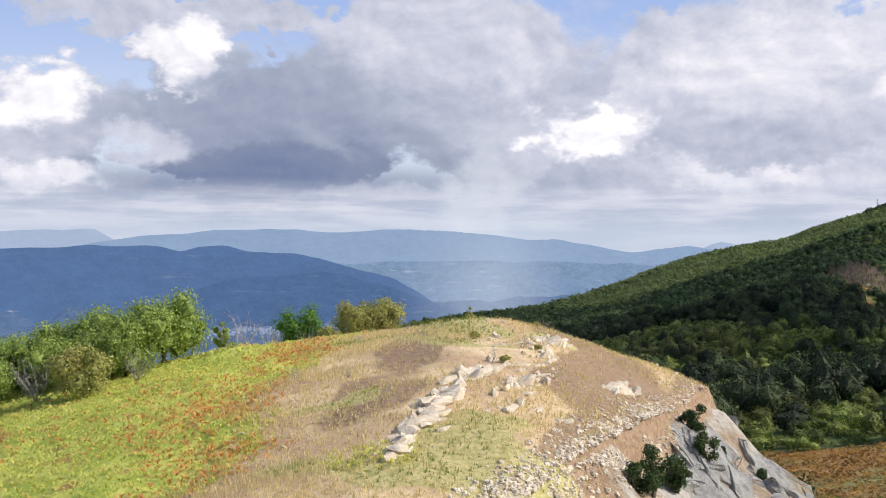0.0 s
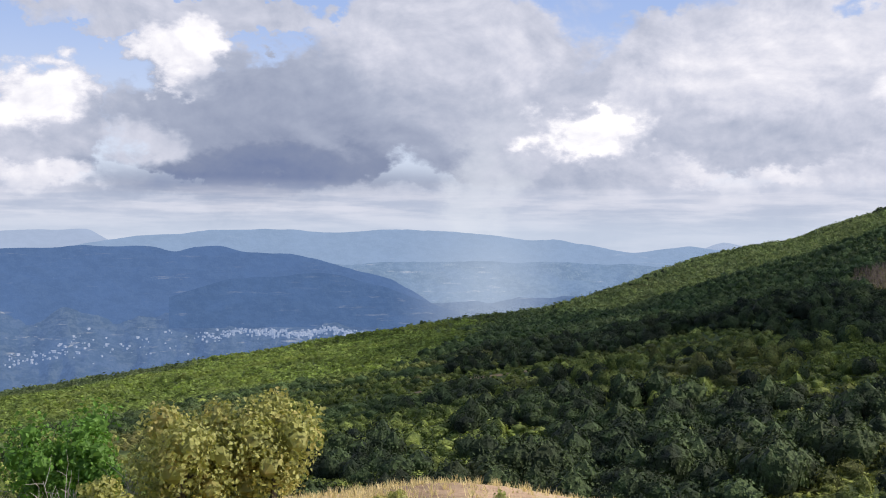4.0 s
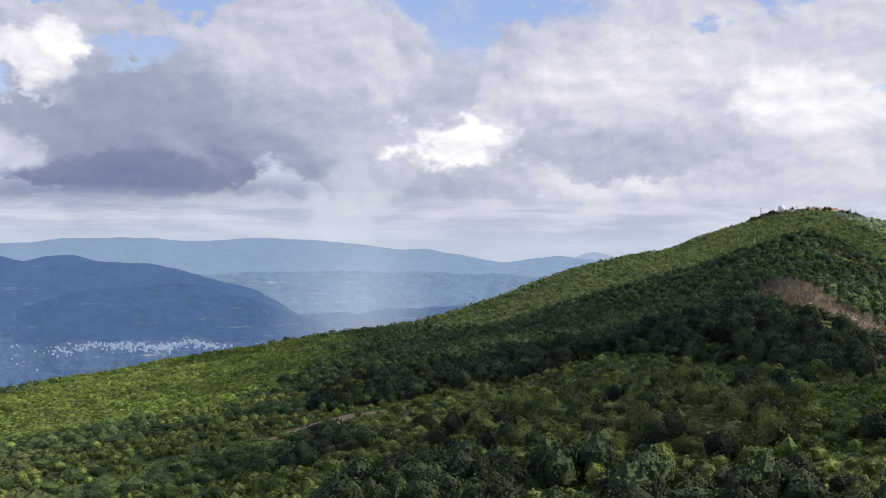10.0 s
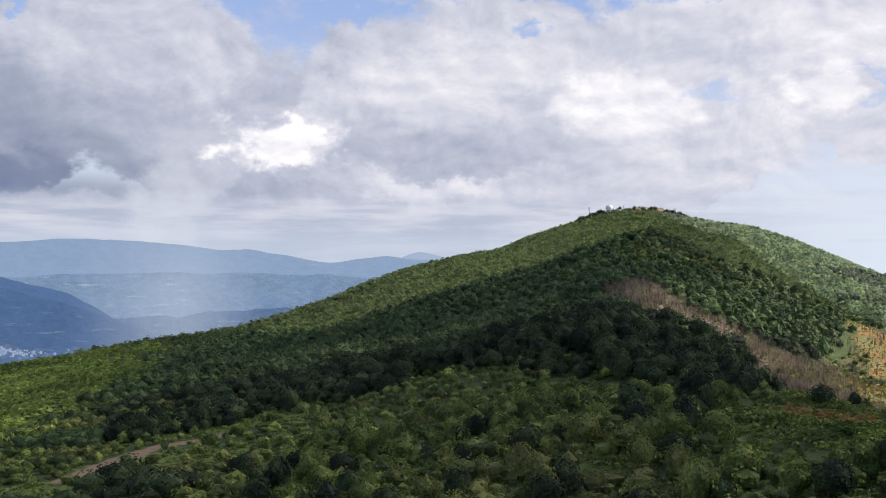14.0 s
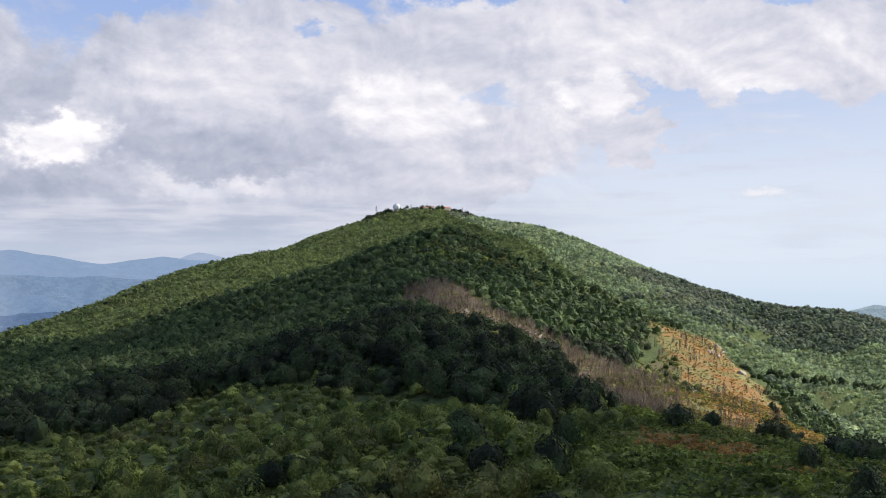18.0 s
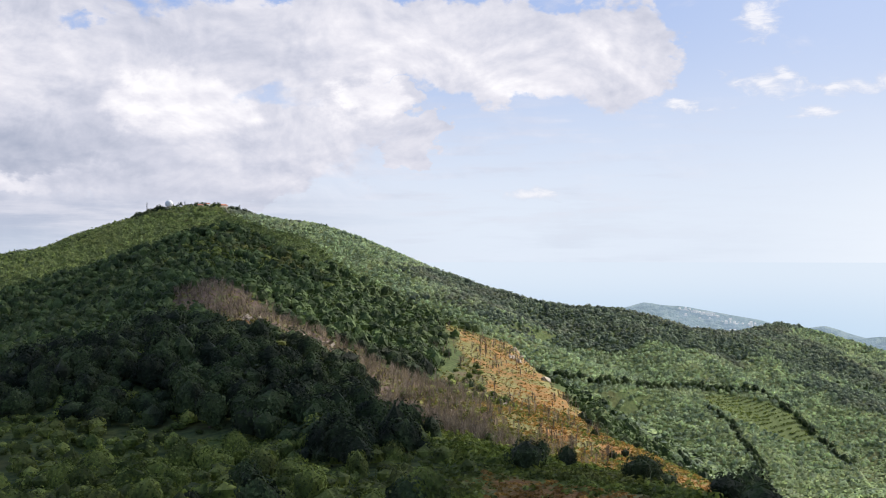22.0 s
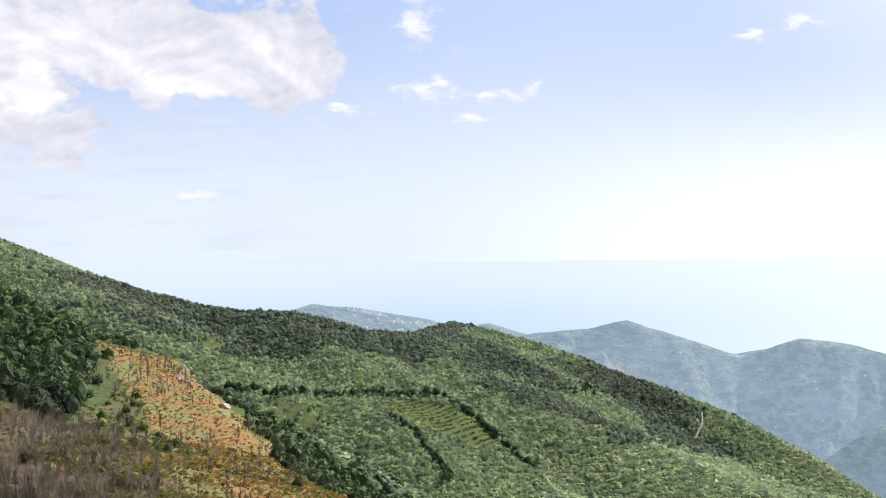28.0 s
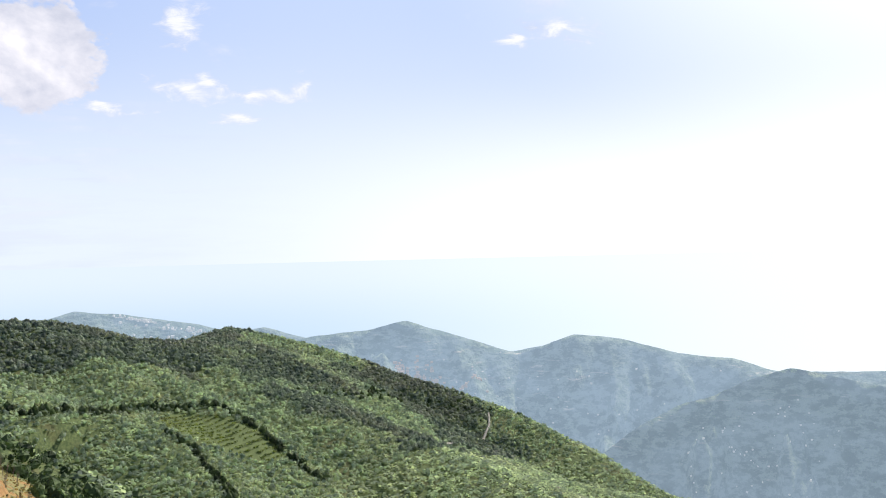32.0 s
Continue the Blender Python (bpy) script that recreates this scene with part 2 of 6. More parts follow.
def relief(n, shader, height, strength, distance):
    b = n.add("ShaderNodeBump", {"Height": height, "Strength": strength, "Distance": distance})
    n.put(shader.inputs["Normal"], b.outputs[0])


def leafy(name, dark, light, tint, size=9.0, shine=0.25, thin=0.42, depth=0.9, vary=0.52, gap=0.34):
    """Foliage: each tree a little different, every clump of leaves different again."""
    def build(n, s):
        p = place(n)
        isle = n.add("ShaderNodeNewGeometry").outputs["Random Per Island"]
        tree = n.noise(p, 1.0 / size, 1.0, 0.5)
        stand = n.noise(p, 0.012, 3.0, 0.6)
        c = n.mix(n.span(tree, 0.38, 0.62), tuple(0.72 * v for v in dark), tuple(1.12 * v for v in light))
        c = n.mix(n.math("MULTIPLY", n.span(stand, 0.45, 0.7), 0.55), c, tint)
        c = n.mix(1.0, c, n.mix(isle, (1 - 1.1 * vary, 1 - 1.05 * vary, 1 - 1.1 * vary), (1 + 0.96 * vary, 1 + 0.88 * vary, 1 + 0.77 * vary)), "MULTIPLY")
        # near-black noise specks: shade in gaps between leaf clumps put into the colour
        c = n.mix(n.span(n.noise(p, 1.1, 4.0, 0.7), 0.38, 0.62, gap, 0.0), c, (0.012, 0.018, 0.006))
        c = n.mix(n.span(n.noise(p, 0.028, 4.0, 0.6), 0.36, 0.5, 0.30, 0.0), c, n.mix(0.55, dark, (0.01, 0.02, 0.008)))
        n.put(s.inputs["Base Color"], c)
        relief(n, s, n.math("ADD", n.noise(p, 2.2, 3.0, 0.7), n.noise(p, 0.7, 2.0, 0.6)), 0.6, 0.6 * depth)
    return material(name, build, 0.7, shine, thin)


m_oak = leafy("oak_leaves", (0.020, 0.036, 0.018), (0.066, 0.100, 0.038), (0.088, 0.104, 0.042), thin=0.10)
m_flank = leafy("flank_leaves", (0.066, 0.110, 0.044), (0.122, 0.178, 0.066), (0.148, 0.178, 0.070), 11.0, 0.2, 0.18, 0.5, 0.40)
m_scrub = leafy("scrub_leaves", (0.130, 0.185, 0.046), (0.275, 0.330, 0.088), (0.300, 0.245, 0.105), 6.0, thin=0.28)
# chestnut green brightened for the sunlit shelf: sunlight put into the leaf colour
m_chestnut_sunlit = leafy("sunlit_chestnut_leaves", (0.210, 0.280, 0.092), (0.335, 0.420, 0.135), (0.375, 0.405, 0.145), 12.0, 0.2, 0.55, 0.4, 0.36)
# ridge and valley greens paled and blued: distance haze put into leaf colour
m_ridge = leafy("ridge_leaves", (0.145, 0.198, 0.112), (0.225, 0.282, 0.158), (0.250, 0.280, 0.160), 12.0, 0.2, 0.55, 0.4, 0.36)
m_valley_hazed = leafy("hazed_valley_leaves", (0.330, 0.410, 0.365), (0.470, 0.545, 0.465), (0.500, 0.520, 0.450), 14.0, 0.15, 0.6, 0.3, 0.18, 0.10)
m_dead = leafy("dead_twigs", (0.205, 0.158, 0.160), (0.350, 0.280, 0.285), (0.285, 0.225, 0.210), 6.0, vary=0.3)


def build_ground(n, s):
    p = place(n)
    def layer(name):
        return n.add("ShaderNodeAttribute", attribute_name=name).outputs["Fac"]
    fine, mid, coarse = n.noise(p, 3.0, 6.0, 0.7), n.noise(p, 0.35, 5.0, 0.6), n.noise(p, 0.03, 4.0, 0.6)
    floor = n.mix(n.span(mid, 0.35, 0.65), (0.06, 0.085, 0.035), (0.13, 0.165, 0.06))
    floor = n.mix(n.math("MULTIPLY", n.span(coarse, 0.5, 0.7), 0.5), floor, (0.13, 0.11, 0.05))
    straw = n.mix(n.span(mid, 0.35, 0.7), (0.54, 0.40, 0.245), (0.73, 0.58, 0.385))
    straw = n.mix(n.span(n.noise(p, 0.16, 5.0, 0.65), 0.46, 0.62), straw, n.mix(n.span(fine, 0.4, 0.6), (0.42, 0.28, 0.19), (0.57, 0.41, 0.28)))
    straw = n.mix(n.span(fine, 0.5, 0.72), straw, (0.36, 0.24, 0.15))
    soil = n.mix(n.span(fine, 0.35, 0.65), (0.245, 0.158, 0.104), (0.37, 0.265, 0.178))
    rust = n.mix(n.span(mid, 0.4, 0.62), (0.27, 0.145, 0.056), (0.38, 0.22, 0.088))
    rust = n.mix(n.span(n.noise(p, 0.22, 4.0, 0.7), 0.54, 0.66), rust, (0.24, 0.20, 0.10))
    rust = n.mix(n.span(n.noise(p, 0.06, 5.0, 0.65), 0.44, 0.57), rust, n.mix(n.span(mid, 0.4, 0.6), (0.19, 0.185, 0.075), (0.28, 0.26, 0.11)))
    stone = n.mix(n.span(mid, 0.35, 0.62), n.mix(n.span(fine, 0.35, 0.65), (0.20, 0.14, 0.09), (0.33, 0.25, 0.17)), n.mix(n.span(fine, 0.3, 0.7), (0.30, 0.27, 0.24), (0.50, 0.47, 0.43)))
    field = n.mix(n.span(fine, 0.3, 0.7), (0.10, 0.14, 0.05), (0.16, 0.19, 0.075))
    glade = n.mix(n.span(mid, 0.35, 0.65), (0.12, 0.165, 0.045), (0.22, 0.25, 0.075))
    fern = n.mix(n.span(mid, 0.38, 0.62), (0.40, 0.48, 0.10), (0.62, 0.64, 0.18))
    fern = n.mix(n.span(n.noise(p, 0.5, 4.0, 0.7), 0.55, 0.65), fern, (0.48, 0.30, 0.12))
    turf = n.mix(n.span(fine, 0.35, 0.65), (0.35, 0.33, 0.13), (0.55, 0.47, 0.24))
    sage = n.mix(n.span(n.noise(p, 0.09, 5.0, 0.65), 0.42, 0.58), n.mix(n.span(mid, 0.35, 0.65), (0.145, 0.110, 0.075), (0.215, 0.165, 0.11)), n.mix(n.span(mid, 0.35, 0.65), (0.10, 0.12, 0.045), (0.165, 0.18, 0.07)))
    burnt = n.mix(n.span(mid, 0.35, 0.65), (0.13, 0.095, 0.080), (0.21, 0.15, 0.12))
    burnt = n.mix(n.span(n.noise(p, 0.12, 4.0, 0.6), 0.52, 0.62), burnt, (0.17, 0.19, 0.07))
    c = floor
    for name, colour in (("glade", glade), ("sage", sage), ("burnt", burnt), ("dry", straw), ("soil", soil), ("rust", rust), ("field", field), ("stone", stone), ("turf", turf), ("fern", fern)):
        edge = n.math("ADD", layer(name), n.math("MULTIPLY", n.math("SUBTRACT", mid, 0.5), 0.9))
        c = n.mix(n.span(edge, 0.35, 0.65), c, colour)
    n.put(s.inputs["Base Color"], c)
    relief(n, s, n.math("ADD", fine, mid), 0.6, 0.15)


m_ground = material("ground_cover", build_ground, 0.9, 0.1)


# ---- the lie of the land ----
LATTICE = np.random.RandomState(7).rand(256, 256)


def wave(x, y, step, seed=0):
    """Smooth value noise, about -1 to 1, with humps about step metres apart."""
    x, y = np.asarray(x, float) / step + seed * 17.3, np.asarray(y, float) / step + seed * 9.1
    i, j = np.floor(x).astype(int), np.floor(y).astype(int)
    u, v = x - i, y - j
    u, v = u * u * (3 - 2 * u), v * v * (3 - 2 * v)
    i0, i1, j0, j1 = i % 256, (i + 1) % 256, j % 256, (j + 1) % 256
    a = LATTICE[i0, j0] * (1 - u) + LATTICE[i1, j0] * u
    b = LATTICE[i0, j1] * (1 - u) + LATTICE[i1, j1] * u
    return 2 * (a * (1 - v) + b * v) - 1


def fbm(x, y, step, octaves=4, seed=0):
    return sum(wave(x, y, step / 2 ** k, seed + k) / 2 ** k for k in range(octaves))


def step01(x, lo, hi):
    t = np.clip((np.asarray(x, float) - lo) / (hi - lo), 0, 1)
    return t * t * (3 - 2 * t)


def along(x, y, line):
    """Distance to a crest line, the side (1 left of it, -1 right, 0 past its ends), and the crest's height at the nearest point."""
    best = None
    for k, ((ax, ay, az_), (bx, by, bz)) in enumerate(zip(line, line[1:])):
        dx, dy = bx - ax, by - ay
        t = np.clip(((x - ax) * dx + (y - ay) * dy) / (dx * dx + dy * dy), 0, 1)
        px, py = x - ax - t * dx, y - ay - t * dy
        d = np.hypot(px, py)
        past = (t <= 0) if k == 0 else (t >= 1) if k == len(line) - 2 else np.zeros_like(t, bool)
        here = (d, np.where(past, 0.0, np.sign(dx * py - dy * px)), az_ + t * (bz - az_))
        best = here if best is None else tuple(np.where(d < best[0], h, o) for h, o in zip(here, best))
    return best


def ridge(x, y, line, left, right, soft=20.0):
    d, side, z = along(x, y, line)
    return z - np.where(side > 0, left, np.where(side < 0, right, max(left, right))) * (np.sqrt(d * d + soft * soft) - soft)


def smooth_max(a, b, k):
    h = np.clip(0.5 + 0.5 * (a - b) / k, 0, 1)
    return b + (a - b) * h + k * h * (1 - h)


MAIN = [(-1500, 1420, -330), (-560, 1500, -192), (-180, 1510, -128), (-28, 1531, -104), (100, 1610, -96), (210, 1677, -82), (326, 1740, -46), (449, 1853, -8), (640, 2056, 20), (863, 2210, 74), (985, 2244, 80),
        (1030, 2005, 44), (1105, 1940, 8), (1180, 1880, -30), (1290, 1760, -76), (1335, 1715, -84), (1393, 1678, -84), (1450, 1645, -101), (1505, 1620, -124), (1600, 1612, -139), (1700, 1655, -139), (1874, 1720, -134)]
SOUTH = [(1874, 1720, -134), (1893, 1590, -153), (1905, 1500, -180), (1915, 1400, -212), (1930, 1300, -246), (1960, 1180, -290), (1985, 1080, -338), (2010, 960, -415), (2030, 800, -520)]
KNOB = [(110, 1520, -96), (187, 1347, -76), (240, 1287, -57), (275, 1227, -39), (326, 1159, -18), (429, 1117, 8)]
NOSE = [(429, 1117, 8), (372, 1010, -8), (290, 850, -24), (221, 717, -32), (205, 537, -44)]
BROW = [(1030, 2005, 42), (1017, 1518, -98), (1180, 1366, -182), (1148, 1279, -198), (1130, 1195, -232), (1120, 1000, -300)]
FLANK = [(1544, 1610, -138), (1425, 1388, -208), (1440, 1220, -236), (1673, 1042, -335)]
SPUR = [(429, 1117, 8), (530, 1050, -35), (585, 976, -75), (493, 834, -92), (383, 664, -80), (340, 593, -80), (290, 480, -90), (230, 330, -110)]
TOP = [(-6, 10, -13), (-3, 45, -9.0), (0, 60, -7.0), (2.5, 80, -5.3), (0, 95, -7.3), (-3, 112, -12.5), (-6, 150, -32)]
EDGE = [(-4, 20, -14), (3.6, 45, -10.2), (14, 68.6, -9.9), (19, 82, -11.5), (16, 96, -16), (6, 120, -24)]


def ground(x, y):
    """Height of the ground, in metres from where the flight begins."""
    x, y = np.asarray(x, float), np.asarray(y, float)
    base = -62 + 0.154 * (x - 34) - 0.048 * (y - 614)            # the western flank
    base = base - 0.26 * np.maximum(x - 150, 0) - 0.3 * np.maximum(x - 215, 0) - 0.0002 * np.maximum(-300 - x, 0) ** 1.7
    base = base - 0.35 * np.maximum(y - 1480 - 0.15 * x, 0)
    z = np.maximum(base, -900)
    d, side, _ = along(x, y, MAIN)
    main = ridge(x, y, MAIN, 0.45, 0.27, 40) - 0.20 * np.maximum(d - 230, 0) * step01(x, 1450, 1800)
    south = ridge(x, y, SOUTH, 0.55, 0.27, 40)
    main = np.maximum(np.where(along(x, y, SOUTH)[1] > 0, np.minimum(main, south + 2), main), south)
    main = np.where(x < 350, main - 0.12 * np.maximum(1400 - y, 0) * step01(350 - x, 0, 300), main)
    z = smooth_max(z, main, 14)
    z = smooth_max(z, ridge(x, y, KNOB, 0.62, 0.30, 22), 14)
    d, side, lip = along(x, y, SPUR)
    nose = ridge(x, y, NOSE, 0.33, 0.30, 22)
    nose = np.where((side > 0) | (x > 600), np.minimum(nose, lip + 3 - 0.62 * d), nose)
    z = smooth_max(z, nose, 14)
    z = smooth_max(z, ridge(x, y, SPUR, 0.62, 0.45, 14), 10)
    z = smooth_max(z, ridge(x, y, BROW, 0.34, 0.30, 60), 20)
    z = smooth_max(z, ridge(x, y, FLANK, 0.25, 0.25, 60), 20)
    far = np.hypot(x, y - 80)
    z = z + 5.5 * fbm(x, y, 160, 4, 1) * step01(far, 140, 420)
    d, side, top = along(x, y, TOP)
    knoll = top - 0.17 * (np.sqrt(d * d + 9) - 3) - 0.42 * np.maximum(d - 36, 0) - np.where(side < 0, 0.17 * np.maximum(d - 5, 0), 0)
    e, side, lip = along(x, y, EDGE)
    e = np.maximum(e + 0.9 * fbm(x, y, 5, 3, 6), 0)
    knoll = np.where(side < 0, np.minimum(knoll, lip + 0.4 - np.where(e < 9, 1.05 * e, 9.45 + 0.62 * (e - 9))), knoll)
    knoll = knoll + 0.22 * fbm(x, y, 6, 4, 5) + 0.5 * wave(x, y, 17, 3)
    return smooth_max(z, knoll, 3.0)


def link(name, verts, faces, mats, smooth=True):
    """A mesh object from arrays."""
    me = bpy.data.meshes.new(name)
    verts, faces = np.asarray(verts, np.float32), np.asarray(faces, np.int32)
    me.vertices.add(len(verts))
    me.vertices.foreach_set("co", verts.ravel())
    me.loops.add(faces.size)
    me.loops.foreach_set("vertex_index", faces.ravel())
    me.polygons.add(len(faces))
    me.polygons.foreach_set("loop_start", np.arange(0, faces.size, faces.shape[1], dtype=np.int32))
    me.polygons.foreach_set("use_smooth", np.full(len(faces), smooth))
    me.update(calc_edges=True)
    for m in mats if isinstance(mats, (list, tuple)) else [mats]:
        me.materials.append(m)
    return new(name, me)


def lines(stops):
    """Grid lines, from (start, step) pairs and a last end."""
    out = [np.arange(a, b, s) for (a, s), (b, _) in zip(stops, stops[1:])]
    return np.concatenate(out + [[stops[-1][0]]])


def sheet(xs, ys):
    n, m = len(xs), len(ys)
    gx, gy = np.meshgrid(xs, ys)
    i = np.arange(n * m).reshape(m, n)
    faces = np.stack([i[:-1, :-1], i[:-1, 1:], i[1:, 1:], i[1:, :-1]], -1).reshape(-1, 4)
    return gx.ravel(), gy.ravel(), faces


grid_x = lines([(-2600, 60), (-700, 20), (-60, 4), (-34, 0.6), (26, 2), (60, 8), (700, 14), (2100, 60), (2700, 0)])
grid_y = lines([(-500, 40), (-40, 6), (28, 0.6), (112, 2), (140, 8), (1150, 12), (2300, 40), (2700, 0)])
gx, gy, gfaces = sheet(grid_x, grid_y)
gz = ground(gx, gy)
grid_z = gz.reshape(len(grid_y), len(grid_x))


def lie(x, y):
    """Height of the ground sheet."""
    i = np.clip(np.searchsorted(grid_x, x) - 1, 0, len(grid_x) - 2)
    j = np.clip(np.searchsorted(grid_y, y) - 1, 0, len(grid_y) - 2)
    u = (x - grid_x[i]) / (grid_x[i + 1] - grid_x[i])
    v = (y - grid_y[j]) / (grid_y[j + 1] - grid_y[j])
    return (grid_z[j, i] * (1 - u) + grid_z[j, i + 1] * u) * (1 - v) + (grid_z[j + 1, i] * (1 - u) + grid_z[j + 1, i + 1] * u) * v


land = link("ground", np.stack([gx, gy, gz], -1), gfaces, m_ground)
tagged(land, "steep hill country of dry grass, scrub and bare soil", "ground", kind="structure")


def bracken_edge(x, y):
    """Metres into the bracken, west of the dry top of the knoll."""
    return -8.6 + 0.065 * (y - 43) + 1.6 * fbm(x, y, 7, 3, 15) - x


BURNT = [(322, 905, 0), (320, 850, 0), (328, 805, 0), (334, 765, 0), (318, 715, 0), (290, 668, 0), (264, 632, 0)]


def cover_of(x, y):
    """Which cover the ground carries, each 0 to 1."""
    n1, n2 = fbm(x, y, 9, 3, 11), fbm(x, y, 60, 4, 21)
    dry = 1 - step01(np.hypot(x - 2, (y - 66) * 0.6) + 4 * n1, 30, 40)
    bare = dry * step01(np.exp(-((x + 2.6 - 0.12 * (y - 62)) / 4.6) ** 2) + 0.4 * n1, 0.5, 0.95) * step01(y, 48, 56)
    bare = np.maximum(bare, dry * step01(1.1 - np.hypot((x - 10.5) / 5.5, (y - 68) / 11) + 0.4 * n1, 0, 0.5))
    e, side, _ = along(x, y, EDGE)
    stone = np.where(side < 0, step01(e + 2 * n1, 0.8, 2.2) * (1 - step01(e, 14, 20)), 0) * (y < 125)
    d, sp, _ = along(x, y, SPUR)
    rust = step01(np.where(sp > 0, 32, 58) - d + 14 * n2, 0, 14) * step01(1000 - y, 0, 50) * step01(y, 500, 600) * step01(x, 235, 300)
    low, _, _ = along(x, y, [(195, 470, 0), (250, 530, 0), (335, 615, 0), (405, 700, 0)])
    rust = np.maximum(rust, 0.9 * step01(46 + 20 * n2 - low, 0, 20) * step01(fbm(x, y, 24, 3, 57) + 0.55 * step01(y, 540, 600), 0.1, 0.4))
    edge_, _, _ = along(x, y, [(300, 850, 0), (285, 795, 0), (276, 745, 0), (282, 712, 0), (262, 670, 0), (246, 630, 0)])
    rust = np.maximum(rust, step01(7 + 7 * fbm(x, y, 30, 3, 33) - edge_, 0, 6))
    sage = step01(36 + 14 * n2 - along(x, y, [(512, 900, 0), (455, 830, 0), (385, 752, 0), (330, 685, 0), (275, 635, 0)])[0], 0, 14)
    rust = np.maximum(rust, step01(1.15 - np.hypot((x - 66) / 20, (y - 188) / 27) + 0.4 * n1, 0, 0.3))
    c, _, _ = along(x, y, [(-8, 618, 0), (7, 645, 0), (24, 667, 0), (48, 668, 0)])
    clear = step01(9 + 5 * n2 - c, 0, 6)
    field = step01(62 - np.hypot((x - 1255) * 1.0, (y - 1288) * 0.75) + 10 * n2, 0, 14)
    glade = step01(fbm(x, y, 46, 3, 51) + 0.55 * np.exp(-((x - 105) / 60) ** 2 - ((y - 520) / 120) ** 2), 0.42, 0.7) * step01(y, 260, 340) * step01(760 - y, 0, 60)
    glade = np.maximum(glade, step01(52 + 30 * n2 - low, 0, 20))
    fern = step01(bracken_edge(x, y), 0, 2) * dry
    b, _, _ = along(x, y, BURNT)
    burnt = step01(28 + 9 * fbm(x, y, 50, 4, 31) - b, 0, 12)
    turf = dry * np.maximum(step01(fbm(x, y, 6, 3, 73) + 0.75 * np.exp(-((y - 49) / 5) ** 2 - ((x - 0.5) / 7) ** 2), 0.35, 0.8), 0.55 * step01(bracken_edge(x, y) + 3.5, 0, 3) * step01(y + 2 * n1, 74, 82))
    return {"fern": fern, "turf": turf * (1 - stone) * (1 - fern), "burnt": burnt, "dry": dry * (1 - 0.9 * fern), "soil": np.maximum.reduce([bare, clear, np.where(side < 0, 1.0 - step01(e, 16, 24), step01(2.0 - e + n1, 0, 1.6)) * dry]), "rust": rust, "field": field, "stone": stone, "glade": np.maximum.reduce([glade * 0.9, fern]), "sage": sage * (1 - 0.8 * rust)}


for key, value in cover_of(gx, gy).items():
    land.data.attributes.new(key, "FLOAT", "POINT").data.foreach_set("value", np.asarray(value, np.float32))


# ---- forest ----
def ball(level):
    bm = bmesh.new()
    bmesh.ops.create_icosphere(bm, subdivisions=level, radius=1.0)
    v = np.array([p.co for p in bm.verts])
    f = np.array([[p.index for p in q.verts] for q in bm.faces])
    bm.free()
    return v, f


def unit(v):
    return v / np.linalg.norm(v, axis=-1, keepdims=True)


def tufts(at, way, size, rs, lean=0.7):
    """Leaf sprays: bent quads at the places given, standing about across the ways given. Returns vertices and triangles."""
    k = len(at)
    a = rs.normal(size=(k, 3))
    a = unit(a - (a * way).sum(1)[:, None] * way * lean)
    c = unit(np.cross(way, a))
    up = way * (size * rs.uniform(0.0, 0.45, k))[:, None]
    s = size[:, None]
    quad = np.stack([at - a * s, at + c * s * 0.7 + up, at + a * s * 1.1, at - c * s * 0.8 + up], 1).reshape(-1, 3)
    i = np.arange(k)[:, None] * 4
    return quad, np.concatenate([i + [0, 1, 2], i + [0, 2, 3]])


def crown_shape(level, cards, rs, size=(0.10, 0.20), lobes_n=9, core=0.66):
    """One crown of unit radius standing on the ground: a lumpy core with sprays of leaves standing out of it."""
    v, f = ball(level) if level is not None else (np.zeros((0, 3)), np.zeros((0, 3), int))
    lobes = unit(rs.normal(size=(lobes_n, 3)) + [0, 0, 0.35])
    reach = rs.uniform(0.35, 1.15, lobes_n)

    def hull(way):
        return 0.92 * core + (np.maximum(0, way @ lobes.T - 0.62) * 1.35 * reach).max(1)
    f = f[(v[f][:, :, 2] > -0.42).any(1)] if len(f) else f
    verts, faces, k = [v * (hull(v) + 0.05 * rs.normal(size=len(v)))[:, None]], [f], len(v)
    if cards:
        way = rs.normal(size=(cards, 3))
        way[:, 2] = np.abs(way[:, 2]) - 0.3
        way = unit(way)
        reach_ = hull(way)
        near_ = unit(way + 0.35 * rs.normal(size=way.shape))
        face = unit(way - 2.2 * (hull(near_) - reach_)[:, None] * (near_ - way) / (np.linalg.norm(near_ - way, axis=1) ** 2 + 0.02)[:, None] + 0.22 * rs.normal(size=way.shape) + [0, 0, 0.15])
        at = way * (reach_ * rs.uniform(0.97, 1.10, cards))[:, None]
        q, t = tufts(at, face, rs.uniform(*size, cards), rs, 1.0)
        verts.append(q)
        faces.append(t + k)
    v = np.concatenate(verts)
    v[:, 2] = (v[:, 2] + 0.72) * 0.92
    return v, np.concatenate(faces)


